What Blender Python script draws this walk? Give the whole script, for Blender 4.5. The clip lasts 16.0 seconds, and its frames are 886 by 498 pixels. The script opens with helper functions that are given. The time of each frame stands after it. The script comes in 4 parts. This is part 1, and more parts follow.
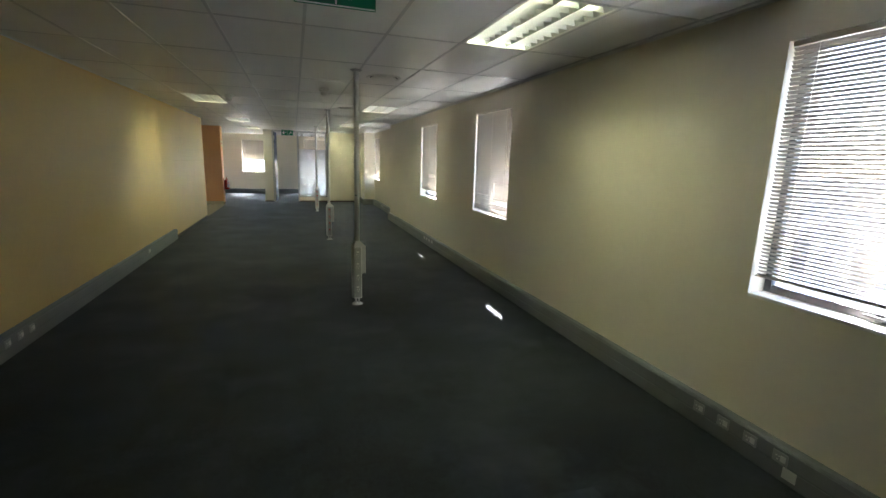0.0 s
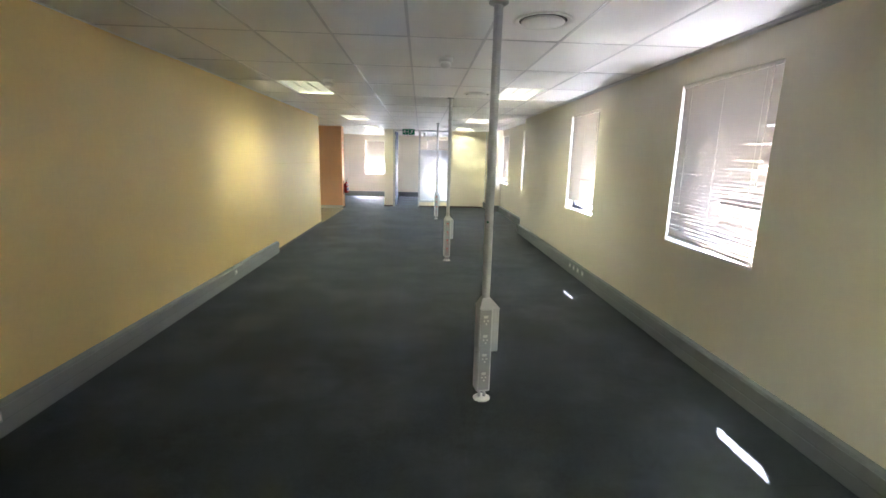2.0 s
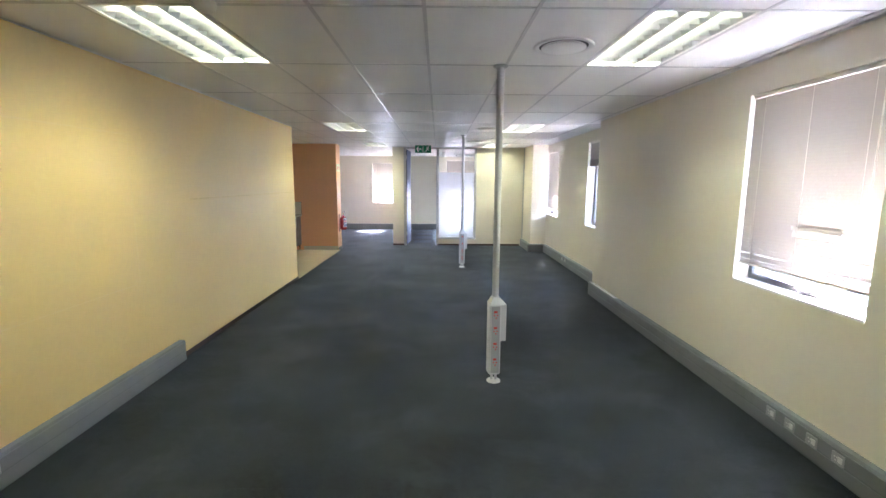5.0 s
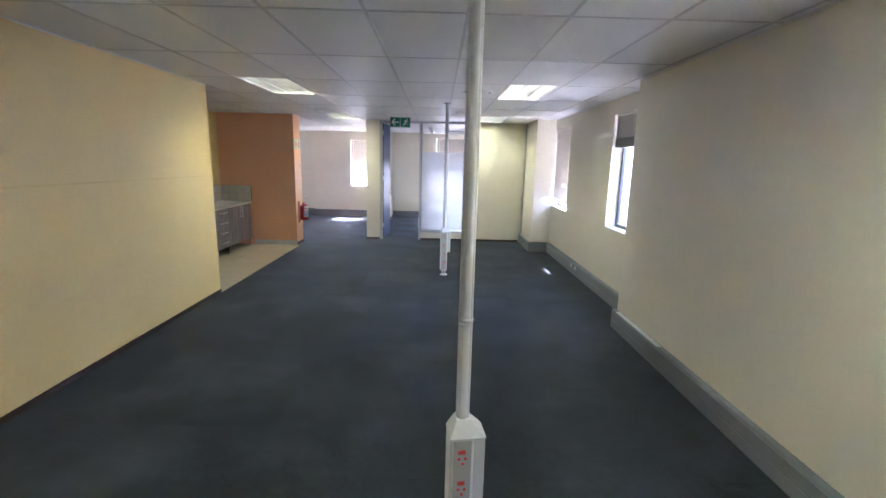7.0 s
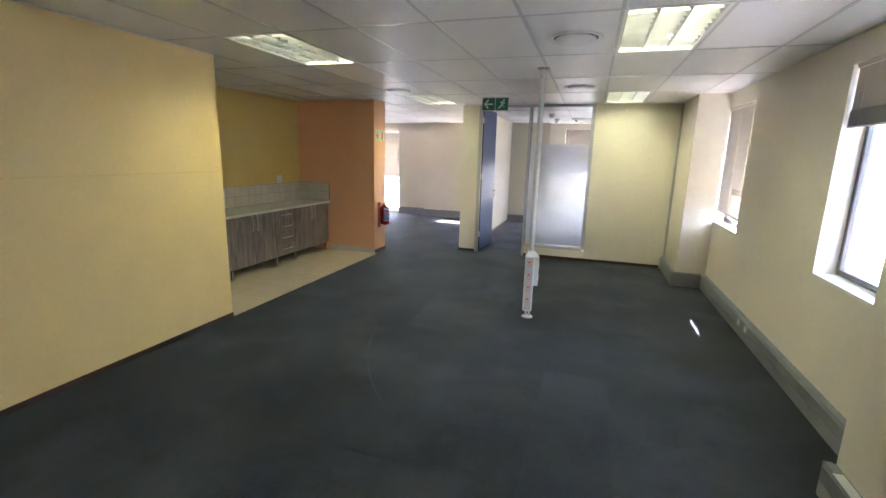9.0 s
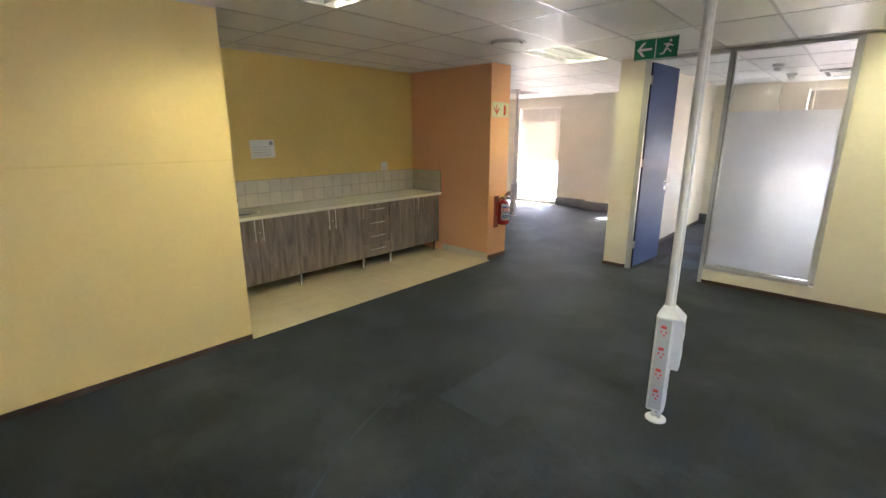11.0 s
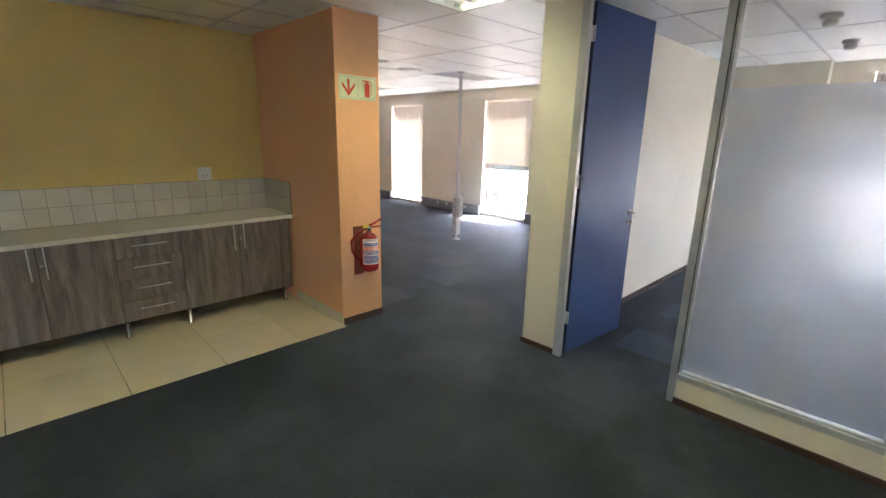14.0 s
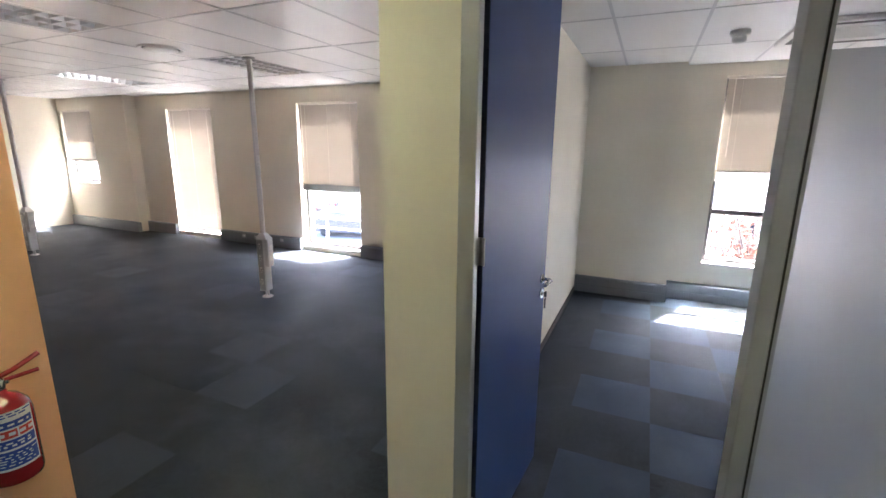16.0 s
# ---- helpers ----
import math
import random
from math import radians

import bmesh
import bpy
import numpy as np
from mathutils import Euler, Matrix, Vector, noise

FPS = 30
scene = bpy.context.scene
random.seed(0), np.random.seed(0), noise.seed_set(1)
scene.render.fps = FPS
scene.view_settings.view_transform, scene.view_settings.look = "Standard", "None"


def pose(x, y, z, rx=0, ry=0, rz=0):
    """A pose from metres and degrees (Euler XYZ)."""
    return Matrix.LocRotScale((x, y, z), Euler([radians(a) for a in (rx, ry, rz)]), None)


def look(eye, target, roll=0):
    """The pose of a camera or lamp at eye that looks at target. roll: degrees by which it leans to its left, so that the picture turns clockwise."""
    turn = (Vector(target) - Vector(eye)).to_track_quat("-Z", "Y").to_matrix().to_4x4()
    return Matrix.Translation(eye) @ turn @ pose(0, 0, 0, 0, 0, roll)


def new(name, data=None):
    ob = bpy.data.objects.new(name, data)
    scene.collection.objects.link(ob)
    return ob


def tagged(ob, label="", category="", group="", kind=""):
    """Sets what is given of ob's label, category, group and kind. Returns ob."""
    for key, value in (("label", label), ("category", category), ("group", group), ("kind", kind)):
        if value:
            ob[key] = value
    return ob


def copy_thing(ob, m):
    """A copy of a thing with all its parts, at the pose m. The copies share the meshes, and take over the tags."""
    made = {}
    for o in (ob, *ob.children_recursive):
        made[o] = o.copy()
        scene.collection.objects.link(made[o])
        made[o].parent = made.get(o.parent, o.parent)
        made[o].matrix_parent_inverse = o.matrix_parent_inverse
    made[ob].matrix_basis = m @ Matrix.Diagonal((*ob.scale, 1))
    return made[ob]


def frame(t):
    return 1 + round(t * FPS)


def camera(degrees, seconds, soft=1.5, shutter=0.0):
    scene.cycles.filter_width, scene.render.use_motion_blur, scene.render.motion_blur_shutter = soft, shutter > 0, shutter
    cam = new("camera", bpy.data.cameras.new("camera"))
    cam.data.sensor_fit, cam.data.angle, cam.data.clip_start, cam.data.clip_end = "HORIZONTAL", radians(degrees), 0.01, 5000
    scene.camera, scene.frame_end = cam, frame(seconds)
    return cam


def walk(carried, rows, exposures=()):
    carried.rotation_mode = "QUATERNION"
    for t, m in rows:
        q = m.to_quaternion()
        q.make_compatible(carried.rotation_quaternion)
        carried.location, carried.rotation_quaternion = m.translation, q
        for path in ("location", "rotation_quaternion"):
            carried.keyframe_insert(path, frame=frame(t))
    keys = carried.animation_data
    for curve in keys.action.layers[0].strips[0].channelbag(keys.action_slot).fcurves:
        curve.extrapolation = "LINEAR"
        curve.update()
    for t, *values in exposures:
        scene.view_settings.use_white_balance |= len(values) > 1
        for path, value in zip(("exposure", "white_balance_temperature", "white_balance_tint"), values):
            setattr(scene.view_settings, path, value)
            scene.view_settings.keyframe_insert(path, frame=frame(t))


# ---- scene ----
cam = camera(89.3, 16.0)
PATH = [
    (0, (0.178, 0.781, 1.706), (0.797, 2.643, 1.322), 1.8),
    (0.5, (0.287, 1.273, 1.72), (0.68, 3.195, 1.331), 1.8),
    (1, (0.313, 1.822, 1.722), (0.599, 3.762, 1.327), 1.7),
    (1.5, (0.402, 2.409, 1.713), (0.58, 4.362, 1.319), 1.6),
    (2, (0.384, 3.003, 1.704), (0.488, 4.96, 1.309), 1.4),
    (2.5, (0.348, 3.602, 1.721), (0.414, 5.565, 1.34), 1.2),
    (3, (0.37, 4.238, 1.732), (0.412, 6.205, 1.371), 0.9),
    (3.5, (0.285, 4.87, 1.72), (0.327, 6.84, 1.377), 0.2),
    (4, (0.317, 5.471, 1.708), (0.324, 7.447, 1.397), -0.0),
    (4.2, (0.33, 5.725, 1.721), (0.328, 7.704, 1.427), 0.2),
    (6.5, (0.496, 8.329, 1.746), (0.579, 10.299, 1.411), 0.8),
    (7, (0.727, 8.784, 1.787), (0.756, 10.747, 1.405), 1.4),
    (7.5, (0.942, 9.264, 1.727), (0.899, 11.225, 1.334), 1.5),
    (8, (1.17, 9.787, 1.694), (0.985, 11.738, 1.298), 1.3),
    (8.5, (1.313, 10.344, 1.737), (0.94, 12.267, 1.337), 1.7),
    (9, (1.399, 10.927, 1.763), (0.8, 12.791, 1.353), 1.5),
    (9.5, (1.518, 11.459, 1.762), (0.669, 13.22, 1.341), 1.1),
    (9.8, (1.534, 11.763, 1.746), (0.582, 13.469, 1.316), 0.8),
    (10, (1.539, 11.997, 1.747), (0.521, 13.661, 1.303), 0.6),
    (12.5, (1.52, 14.557, 1.73), (0.021, 15.778, 1.218), 0.1),
    (13, (1.414, 15.107, 1.735), (-0.029, 16.39, 1.216), 0.9),
    (13.2, (1.392, 15.311, 1.715), (-0.036, 16.617, 1.208), 1.0),
    (13.5, (1.344, 15.604, 1.708), (-0.063, 16.931, 1.196), 1.4),
    (14, (1.155, 16.039, 1.706), (-0.228, 17.397, 1.212), 1.2),
    (14.5, (0.817, 16.441, 1.73), (-0.514, 17.855, 1.253), 1.2),
    (15, (0.524, 16.846, 1.733), (-0.736, 18.333, 1.285), 1.2),
    (15.4, (0.299, 17.144, 1.752), (-0.832, 18.735, 1.317), 1.3),
    (15.5, (0.253, 17.204, 1.743), (-0.83, 18.827, 1.306), 1.2),
    (16, (-0.006, 17.611, 1.75), (-0.805, 19.39, 1.306), 0.6),
]
EXPOSURES = [(0.0, 4.42, 5900, 13), (0.5, 5.1, 6000, 17), (1.0, 5.35, 5850, 20), (1.5, 5.35, 5800, 22), (2.0, 5.52, 5650, 21), (3.5, 5.42, 5500, 23), (4.0, 5.65, 5500, 24), (6.5, 5.0, 5200, 29), (7.0, 5.15, 5200, 29), (8.0, 5.2, 5250, 28), (9.0, 5.0, 5800, 23), (9.5, 4.8, 6150, 22), (10.0, 5.02, 6200, 23), (12.5, 5.3, 6300, 21), (13.0, 5.4, 6050, 22), (13.5, 5.05, 5900, 20), (14.5, 4.95, 5850, 21), (15.0, 4.95, 5850, 21), (15.5, 4.72, 5850, 20), (16.0, 4.37, 5850, 21)]
walk(cam, [(t, look(eye, target, roll)) for t, eye, target, roll in PATH], EXPOSURES)

# ---- light ----
SUN_AZ, SUN_EL = radians(25.5), radians(51.5)
to_sun = Vector((math.sin(SUN_AZ) * math.cos(SUN_EL), math.cos(SUN_AZ) * math.cos(SUN_EL), math.sin(SUN_EL)))
world = bpy.data.worlds.new("sky")
scene.world = world
world.use_nodes = True
wn = world.node_tree.nodes
sky = wn.new("ShaderNodeTexSky")
sky.sky_type = "NISHITA"
sky.sun_disc = False
sky.sun_elevation, sky.sun_rotation = SUN_EL, SUN_AZ
wn["Background"].inputs["Strength"].default_value = 0.15
world.node_tree.links.new(sky.outputs["Color"], wn["Background"].inputs["Color"])
sun = new("sun", bpy.data.lights.new("sun", "SUN"))
sun.data.energy, sun.data.angle, sun.data.color = 5.0, radians(0.5), (1.0, 0.95, 0.87)
sun.matrix_world = look(to_sun * 40, (0, 0, 0))
TUBE_POWER = 1.55


# ---- materials ----
def material(name, base, rough=0.6, metal=0.0, vary=0.08, scale=3.0, fine=60.0, bump=0.0, bump_scale=200.0, second=None, island=0.0, coat=0.0, dirt_pools=0.0):
    """A surface with variation at two scales, fine relief, and optional spread between separate pieces."""
    m = bpy.data.materials.new(name)
    m.use_nodes = True
    nt = m.node_tree
    b = nt.nodes["Principled BSDF"]
    b.inputs["Roughness"].default_value, b.inputs["Metallic"].default_value = rough, metal
    b.inputs["Coat Weight"].default_value = coat
    co = nt.nodes.new("ShaderNodeTexCoord")
    geo = nt.nodes.new("ShaderNodeNewGeometry")
    n1, n2 = nt.nodes.new("ShaderNodeTexNoise"), nt.nodes.new("ShaderNodeTexNoise")
    for n, s, d in ((n1, scale, 5), (n2, fine, 3)):
        n.inputs["Scale"].default_value, n.inputs["Detail"].default_value = s, d
        nt.links.new(geo.outputs["Position"], n.inputs["Vector"])
    mix = nt.nodes.new("ShaderNodeMath")
    mix.operation = "MULTIPLY_ADD"
    nt.links.new(n2.outputs["Fac"], mix.inputs[0])
    mix.inputs[1].default_value = 0.5
    nt.links.new(n1.outputs["Fac"], mix.inputs[2])
    ramp = nt.nodes.new("ShaderNodeMapRange")
    ramp.inputs["From Min"].default_value, ramp.inputs["From Max"].default_value = 0.45, 1.05
    nt.links.new(mix.outputs[0], ramp.inputs["Value"])
    col = nt.nodes.new("ShaderNodeMix")
    col.data_type = "RGBA"
    lo = [c * (1 - vary) for c in base]
    hi = second or [min(1, c * (1 + vary)) for c in base]
    col.inputs["A"].default_value, col.inputs["B"].default_value = (*lo, 1), (*hi, 1)
    nt.links.new(ramp.outputs["Result"], col.inputs["Factor"])
    out = col.outputs["Result"]
    if island:
        info = nt.nodes.new("ShaderNodeObjectInfo")
        add = nt.nodes.new("ShaderNodeMath")
        add.operation = "ADD"
        nt.links.new(info.outputs["Random"], add.inputs[0])
        nt.links.new(geo.outputs["Random Per Island"], add.inputs[1])
        fr = nt.nodes.new("ShaderNodeMath")
        fr.operation = "FRACT"
        nt.links.new(add.outputs[0], fr.inputs[0])
        rng = nt.nodes.new("ShaderNodeMapRange")
        rng.inputs["To Min"].default_value, rng.inputs["To Max"].default_value = 1 - island, 1 + island
        nt.links.new(fr.outputs[0], rng.inputs["Value"])
        hsv = nt.nodes.new("ShaderNodeHueSaturation")
        nt.links.new(rng.outputs["Result"], hsv.inputs["Value"])
        nt.links.new(out, hsv.inputs["Color"])
        out = hsv.outputs["Color"]
    # Dirt on pale bases; carpet gets pale patches for wear and painted light pools.
    if dirt_pools:
        n3 = nt.nodes.new("ShaderNodeTexNoise")
        n3.inputs["Scale"].default_value, n3.inputs["Detail"].default_value, n3.inputs["Roughness"].default_value = 1.1, 8, 0.65
        nt.links.new(geo.outputs["Position"], n3.inputs["Vector"])
        r3 = nt.nodes.new("ShaderNodeMapRange")
        r3.inputs["From Min"].default_value, r3.inputs["From Max"].default_value = 0.50, 0.72
        r3.inputs["To Min"].default_value, r3.inputs["To Max"].default_value = 0.0, dirt_pools
        nt.links.new(n3.outputs["Fac"], r3.inputs["Value"])
        dm = nt.nodes.new("ShaderNodeMix")
        dm.data_type = "RGBA"
        nt.links.new(r3.outputs["Result"], dm.inputs["Factor"])
        nt.links.new(out, dm.inputs["A"])
        dm.inputs["B"].default_value = (0.30, 0.27, 0.22, 1) if sum(base) > 0.5 else (0.070, 0.080, 0.095, 1)
        out = dm.outputs["Result"]
    nt.links.new(out, b.inputs["Base Color"])
    if bump:
        n4 = nt.nodes.new("ShaderNodeTexNoise")
        n4.inputs["Scale"].default_value, n4.inputs["Detail"].default_value = bump_scale, 4
        nt.links.new(geo.outputs["Position"], n4.inputs["Vector"])
        bp = nt.nodes.new("ShaderNodeBump")
        bp.inputs["Strength"].default_value, bp.inputs["Distance"].default_value = bump, 0.004
        nt.links.new(n4.outputs["Fac"], bp.inputs["Height"])
        nt.links.new(bp.outputs["Normal"], b.inputs["Normal"])
    return m


def glowing(name, color, strength):
    m = bpy.data.materials.new(name)
    m.use_nodes = True
    b = m.node_tree.nodes["Principled BSDF"]
    b.inputs["Base Color"].default_value = (0.9, 0.9, 0.9, 1)
    b.inputs["Emission Color"].default_value, b.inputs["Emission Strength"].default_value = (*color, 1), strength
    return m


def glass(name, rough=0.0, tint=(1, 1, 1)):
    m = bpy.data.materials.new(name)
    m.use_nodes = True
    b = m.node_tree.nodes["Principled BSDF"]
    b.inputs["Base Color"].default_value = (*tint, 1)
    b.inputs["Roughness"].default_value, b.inputs["Transmission Weight"].default_value = rough, 1.0
    b.inputs["IOR"].default_value = 1.45
    return m


def wood_grain(name, dark, light, rough=0.5):
    """Upright grain for cabinet fronts."""
    m = bpy.data.materials.new(name)
    m.use_nodes = True
    nt = m.node_tree
    b = nt.nodes["Principled BSDF"]
    b.inputs["Roughness"].default_value = rough
    geo = nt.nodes.new("ShaderNodeNewGeometry")
    info = nt.nodes.new("ShaderNodeObjectInfo")
    sh = nt.nodes.new("ShaderNodeVectorMath")
    sh.operation = "MULTIPLY_ADD"
    sh.inputs[1].default_value = (1, 1, 1)
    nt.links.new(geo.outputs["Position"], sh.inputs[0])
    nt.links.new(info.outputs["Random"], sh.inputs[2])
    mp = nt.nodes.new("ShaderNodeMapping")
    mp.inputs["Scale"].default_value = (4.5, 4.5, 0.55)
    nt.links.new(sh.outputs[0], mp.inputs["Vector"])
    n = nt.nodes.new("ShaderNodeTexNoise")
    n.inputs["Scale"].default_value, n.inputs["Detail"].default_value, n.inputs["Distortion"].default_value = 2.2, 9, 1.6
    n.inputs["Roughness"].default_value = 0.68
    nt.links.new(mp.outputs["Vector"], n.inputs["Vector"])
    r = nt.nodes.new("ShaderNodeValToRGB")
    r.color_ramp.elements[0].position, r.color_ramp.elements[1].position = 0.36, 0.66
    r.color_ramp.elements[0].color, r.color_ramp.elements[1].color = (*dark, 1), (*light, 1)
    nt.links.new(n.outputs["Fac"], r.inputs["Fac"])
    nt.links.new(r.outputs["Color"], b.inputs["Base Color"])
    bp = nt.nodes.new("ShaderNodeBump")
    bp.inputs["Strength"].default_value, bp.inputs["Distance"].default_value = 0.25, 0.001
    nt.links.new(n.outputs["Fac"], bp.inputs["Height"])
    nt.links.new(bp.outputs["Normal"], b.inputs["Normal"])
    return m


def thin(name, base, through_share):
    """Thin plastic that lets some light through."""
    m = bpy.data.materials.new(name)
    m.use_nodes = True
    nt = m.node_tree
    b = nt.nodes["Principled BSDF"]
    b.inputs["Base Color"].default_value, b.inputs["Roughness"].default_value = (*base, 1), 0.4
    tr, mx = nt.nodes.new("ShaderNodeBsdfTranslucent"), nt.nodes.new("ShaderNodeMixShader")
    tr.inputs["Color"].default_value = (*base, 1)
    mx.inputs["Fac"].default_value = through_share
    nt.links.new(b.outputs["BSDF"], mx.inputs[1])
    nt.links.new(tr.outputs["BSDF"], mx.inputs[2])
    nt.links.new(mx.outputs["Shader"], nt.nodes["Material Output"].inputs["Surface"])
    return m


def frosted(name, tint, rough, spread):
    """Etched film: part soft see-through, part even scatter."""
    m = glass(name, rough, tint)
    nt = m.node_tree
    tr, mx = nt.nodes.new("ShaderNodeBsdfTranslucent"), nt.nodes.new("ShaderNodeMixShader")
    tr.inputs["Color"].default_value = (*(0.6 * c for c in tint), 1)
    mx.inputs["Fac"].default_value = spread
    nt.links.new(nt.nodes["Principled BSDF"].outputs["BSDF"], mx.inputs[1])
    nt.links.new(tr.outputs["BSDF"], mx.inputs[2])
    nt.links.new(mx.outputs["Shader"], nt.nodes["Material Output"].inputs["Surface"])
    return m


CREAM = material("cream_paint", (0.82, 0.765, 0.63), 0.55, vary=0.03, scale=0.9, fine=25, bump=0.08, bump_scale=90, dirt_pools=0.05)
YELLOW = material("yellow_paint", (0.80, 0.60, 0.245), 0.50, vary=0.04, scale=0.8, fine=25, bump=0.08, bump_scale=90, dirt_pools=0.07)
MUSTARD = material("mustard_paint", (0.74, 0.55, 0.17), 0.5, vary=0.06, scale=1.2, fine=25, bump=0.08, bump_scale=90, dirt_pools=0.08)
ORANGE = material("orange_paint", (0.85, 0.46, 0.235), 0.42, vary=0.05, scale=1.2, fine=25, bump=0.08, bump_scale=90, dirt_pools=0.05)
TILE_CEIL = material("ceiling_tile", (0.86, 0.85, 0.83), 0.45, vary=0.04, scale=1.0, fine=80, bump=0.15, bump_scale=260, island=0.03)
GRID = material("ceiling_grid", (0.60, 0.595, 0.59), 0.28, vary=0.04)
CARPET = material("carpet", (0.0180, 0.0245, 0.0285), 0.7, vary=0.50, scale=1.3, fine=38, bump=1.0, bump_scale=420, second=(0.041, 0.051, 0.062), island=0.12, dirt_pools=0.75)
# Paler blue puts the sheen of quarter-turned pile into the base colour.
CARPET_B = material("carpet_turned_sheen", (0.037, 0.058, 0.087), 0.7, vary=0.22, scale=3, fine=150, bump=0.8, bump_scale=420, second=(0.064, 0.094, 0.134), island=0.10, dirt_pools=0.2)
CARPET_C = material("carpet_faded", (0.0350, 0.0450, 0.0560), 0.7, vary=0.30, scale=2.0, fine=45, bump=0.9, bump_scale=420, second=(0.056, 0.069, 0.085), island=0.10, dirt_pools=0.4)
SLAB = material("slab", (0.012, 0.013, 0.016), 0.9)
TRUNK = material("grey_trunking", (0.19, 0.21, 0.215), 0.45, vary=0.06, dirt_pools=0.12)
TRUNK_LID = material("grey_trunking_lid", (0.225, 0.24, 0.245), 0.42, vary=0.05, dirt_pools=0.1)
BROWN = material("brown_skirting", (0.065, 0.035, 0.026), 0.5, vary=0.2, fine=90)
ALU = material("satin_aluminium", (0.57, 0.57, 0.565), 0.36, 0.5, vary=0.05, scale=4, fine=120)
POLE = material("pole_grey_metal", (0.66, 0.66, 0.65), 0.36, 0.15, vary=0.05, scale=6, fine=120)
POLE_COVER = material("grey_socket_cover", (0.42, 0.43, 0.43), 0.4, vary=0.05)
PLASTIC = material("grey_plastic", (0.66, 0.67, 0.67), 0.45, vary=0.04)
WHITE = material("white_plastic", (0.80, 0.80, 0.77), 0.4, vary=0.03)
RED = material("red_plastic", (0.62, 0.06, 0.035), 0.4, vary=0.05)
REDGLOSS = material("red_enamel", (0.30, 0.02, 0.022), 0.22, vary=0.08, coat=0.4)
BRACKET = material("dull_red_bracket", (0.26, 0.055, 0.035), 0.5, vary=0.15)
DARK = material("dark_plastic", (0.03, 0.03, 0.03), 0.5)
BRONZE = material("dark_window_frame", (0.12, 0.112, 0.105), 0.4, 0.3, vary=0.1)
SILL = material("white_gloss_paint", (0.82, 0.80, 0.76), 0.3, vary=0.03, dirt_pools=0.08)
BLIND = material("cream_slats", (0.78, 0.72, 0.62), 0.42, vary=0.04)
# Darker than the cream rails: the slats' backlit shade is put into the colour.
SLATS = thin("shaded_slat_plastic", (0.46, 0.41, 0.335), 0.02)
BLUE = material("blue_laminate", (0.036, 0.078, 0.24), 0.48, vary=0.06, scale=2, fine=150)
BLUE_EDGE = material("dark_blue_edge", (0.012, 0.02, 0.05), 0.4)
CHROME = material("chrome", (0.60, 0.60, 0.60), 0.12, 1.0, vary=0.02)
HANDLE = material("satin_handle_steel", (0.56, 0.55, 0.53), 0.36, 0.6, vary=0.03)
STEEL = material("brushed_steel", (0.40, 0.40, 0.39), 0.28, 1.0, vary=0.08, fine=200)
TILE_FLOOR = material("cream_floor_tile", (0.60, 0.52, 0.36), 0.12, vary=0.05, scale=6, fine=60, island=0.03)
GROUT = material("grout", (0.22, 0.18, 0.13), 0.8)
TILE_WALL = material("cream_wall_tile", (0.66, 0.61, 0.48), 0.09, vary=0.06, scale=9, fine=50, island=0.05)
STONE = material("cream_worktop", (0.66, 0.62, 0.50), 0.2, vary=0.06, scale=20, fine=240)
WOOD = wood_grain("grey_oak_laminate", (0.100, 0.079, 0.067), (0.25, 0.200, 0.166))
# Body painted near black, putting shade into the gaps between cabinet fronts.
CARCASS = material("gap_shade_carcass", (0.03, 0.025, 0.022), 0.7)
GREEN = material("green_sign", (0.0, 0.19, 0.085), 0.4, vary=0.03)
LUMI = material("luminous_sign", (0.72, 0.76, 0.50), 0.4, vary=0.03)
PAPER = material("paper", (0.80, 0.79, 0.74), 0.7, vary=0.03)
INK = material("ink_grey", (0.35, 0.35, 0.38), 0.7)
LABEL_BLUE = material("label_blue", (0.03, 0.07, 0.33), 0.4)
YELLOW_TAG = material("yellow_tag", (0.75, 0.6, 0.05), 0.4)
CLEAR, FROST = glass("clear_glass"), frosted("frosted_film", (0.93, 0.95, 0.96), 0.52, 0.44)
TUBE = glowing("lit_tube", (1.0, 0.98, 0.53), TUBE_POWER)
REFLECTOR = material("white_reflector", (0.85, 0.85, 0.82), 0.3, vary=0.02)
LOUVRE = material("satin_louvre", (0.72, 0.74, 0.76), 0.30, 1.0, vary=0.03)
PAVING = material("pale_paving", (0.27, 0.25, 0.225), 0.85, vary=0.15, scale=0.4, fine=8)
RENDERED = material("pale_render", (0.62, 0.60, 0.56), 0.8, vary=0.08, scale=0.5, fine=8)
BLUEGREY = material("blue_grey_cladding", (0.26, 0.31, 0.37), 0.7, vary=0.1, scale=0.5, fine=6)
TYRE = material("tyre", (0.02, 0.02, 0.02), 0.8)
CARRED, CARDARK, CARWHITE = (material(n, c, 0.25, 0.1, vary=0.03, coat=0.5) for n, c in (("red_car", (0.45, 0.03, 0.03)), ("dark_car", (0.05, 0.055, 0.07)), ("white_car", (0.75, 0.75, 0.75))))
for m in (CARPET, CARPET_B, CARPET_C):
    m.node_tree.nodes["Principled BSDF"].inputs["Specular IOR Level"].default_value = 0.22
    m.node_tree.nodes["Principled BSDF"].inputs["Sheen Weight"].default_value = 0.07
    m.node_tree.nodes["Principled BSDF"].inputs["Sheen Roughness"].default_value = 0.35
    m.node_tree.nodes["Principled BSDF"].inputs["Sheen Tint"].default_value = (0.75, 0.85, 1.0, 1)
YELLOW_OLD = material("older_yellow_paint", (0.81, 0.615, 0.265), 0.40, vary=0.05, scale=1.5, fine=25)
YELLOW_SCUFF = material("scuffed_yellow_paint", (0.735, 0.54, 0.205), 0.55, vary=0.08, scale=2.5, fine=40)
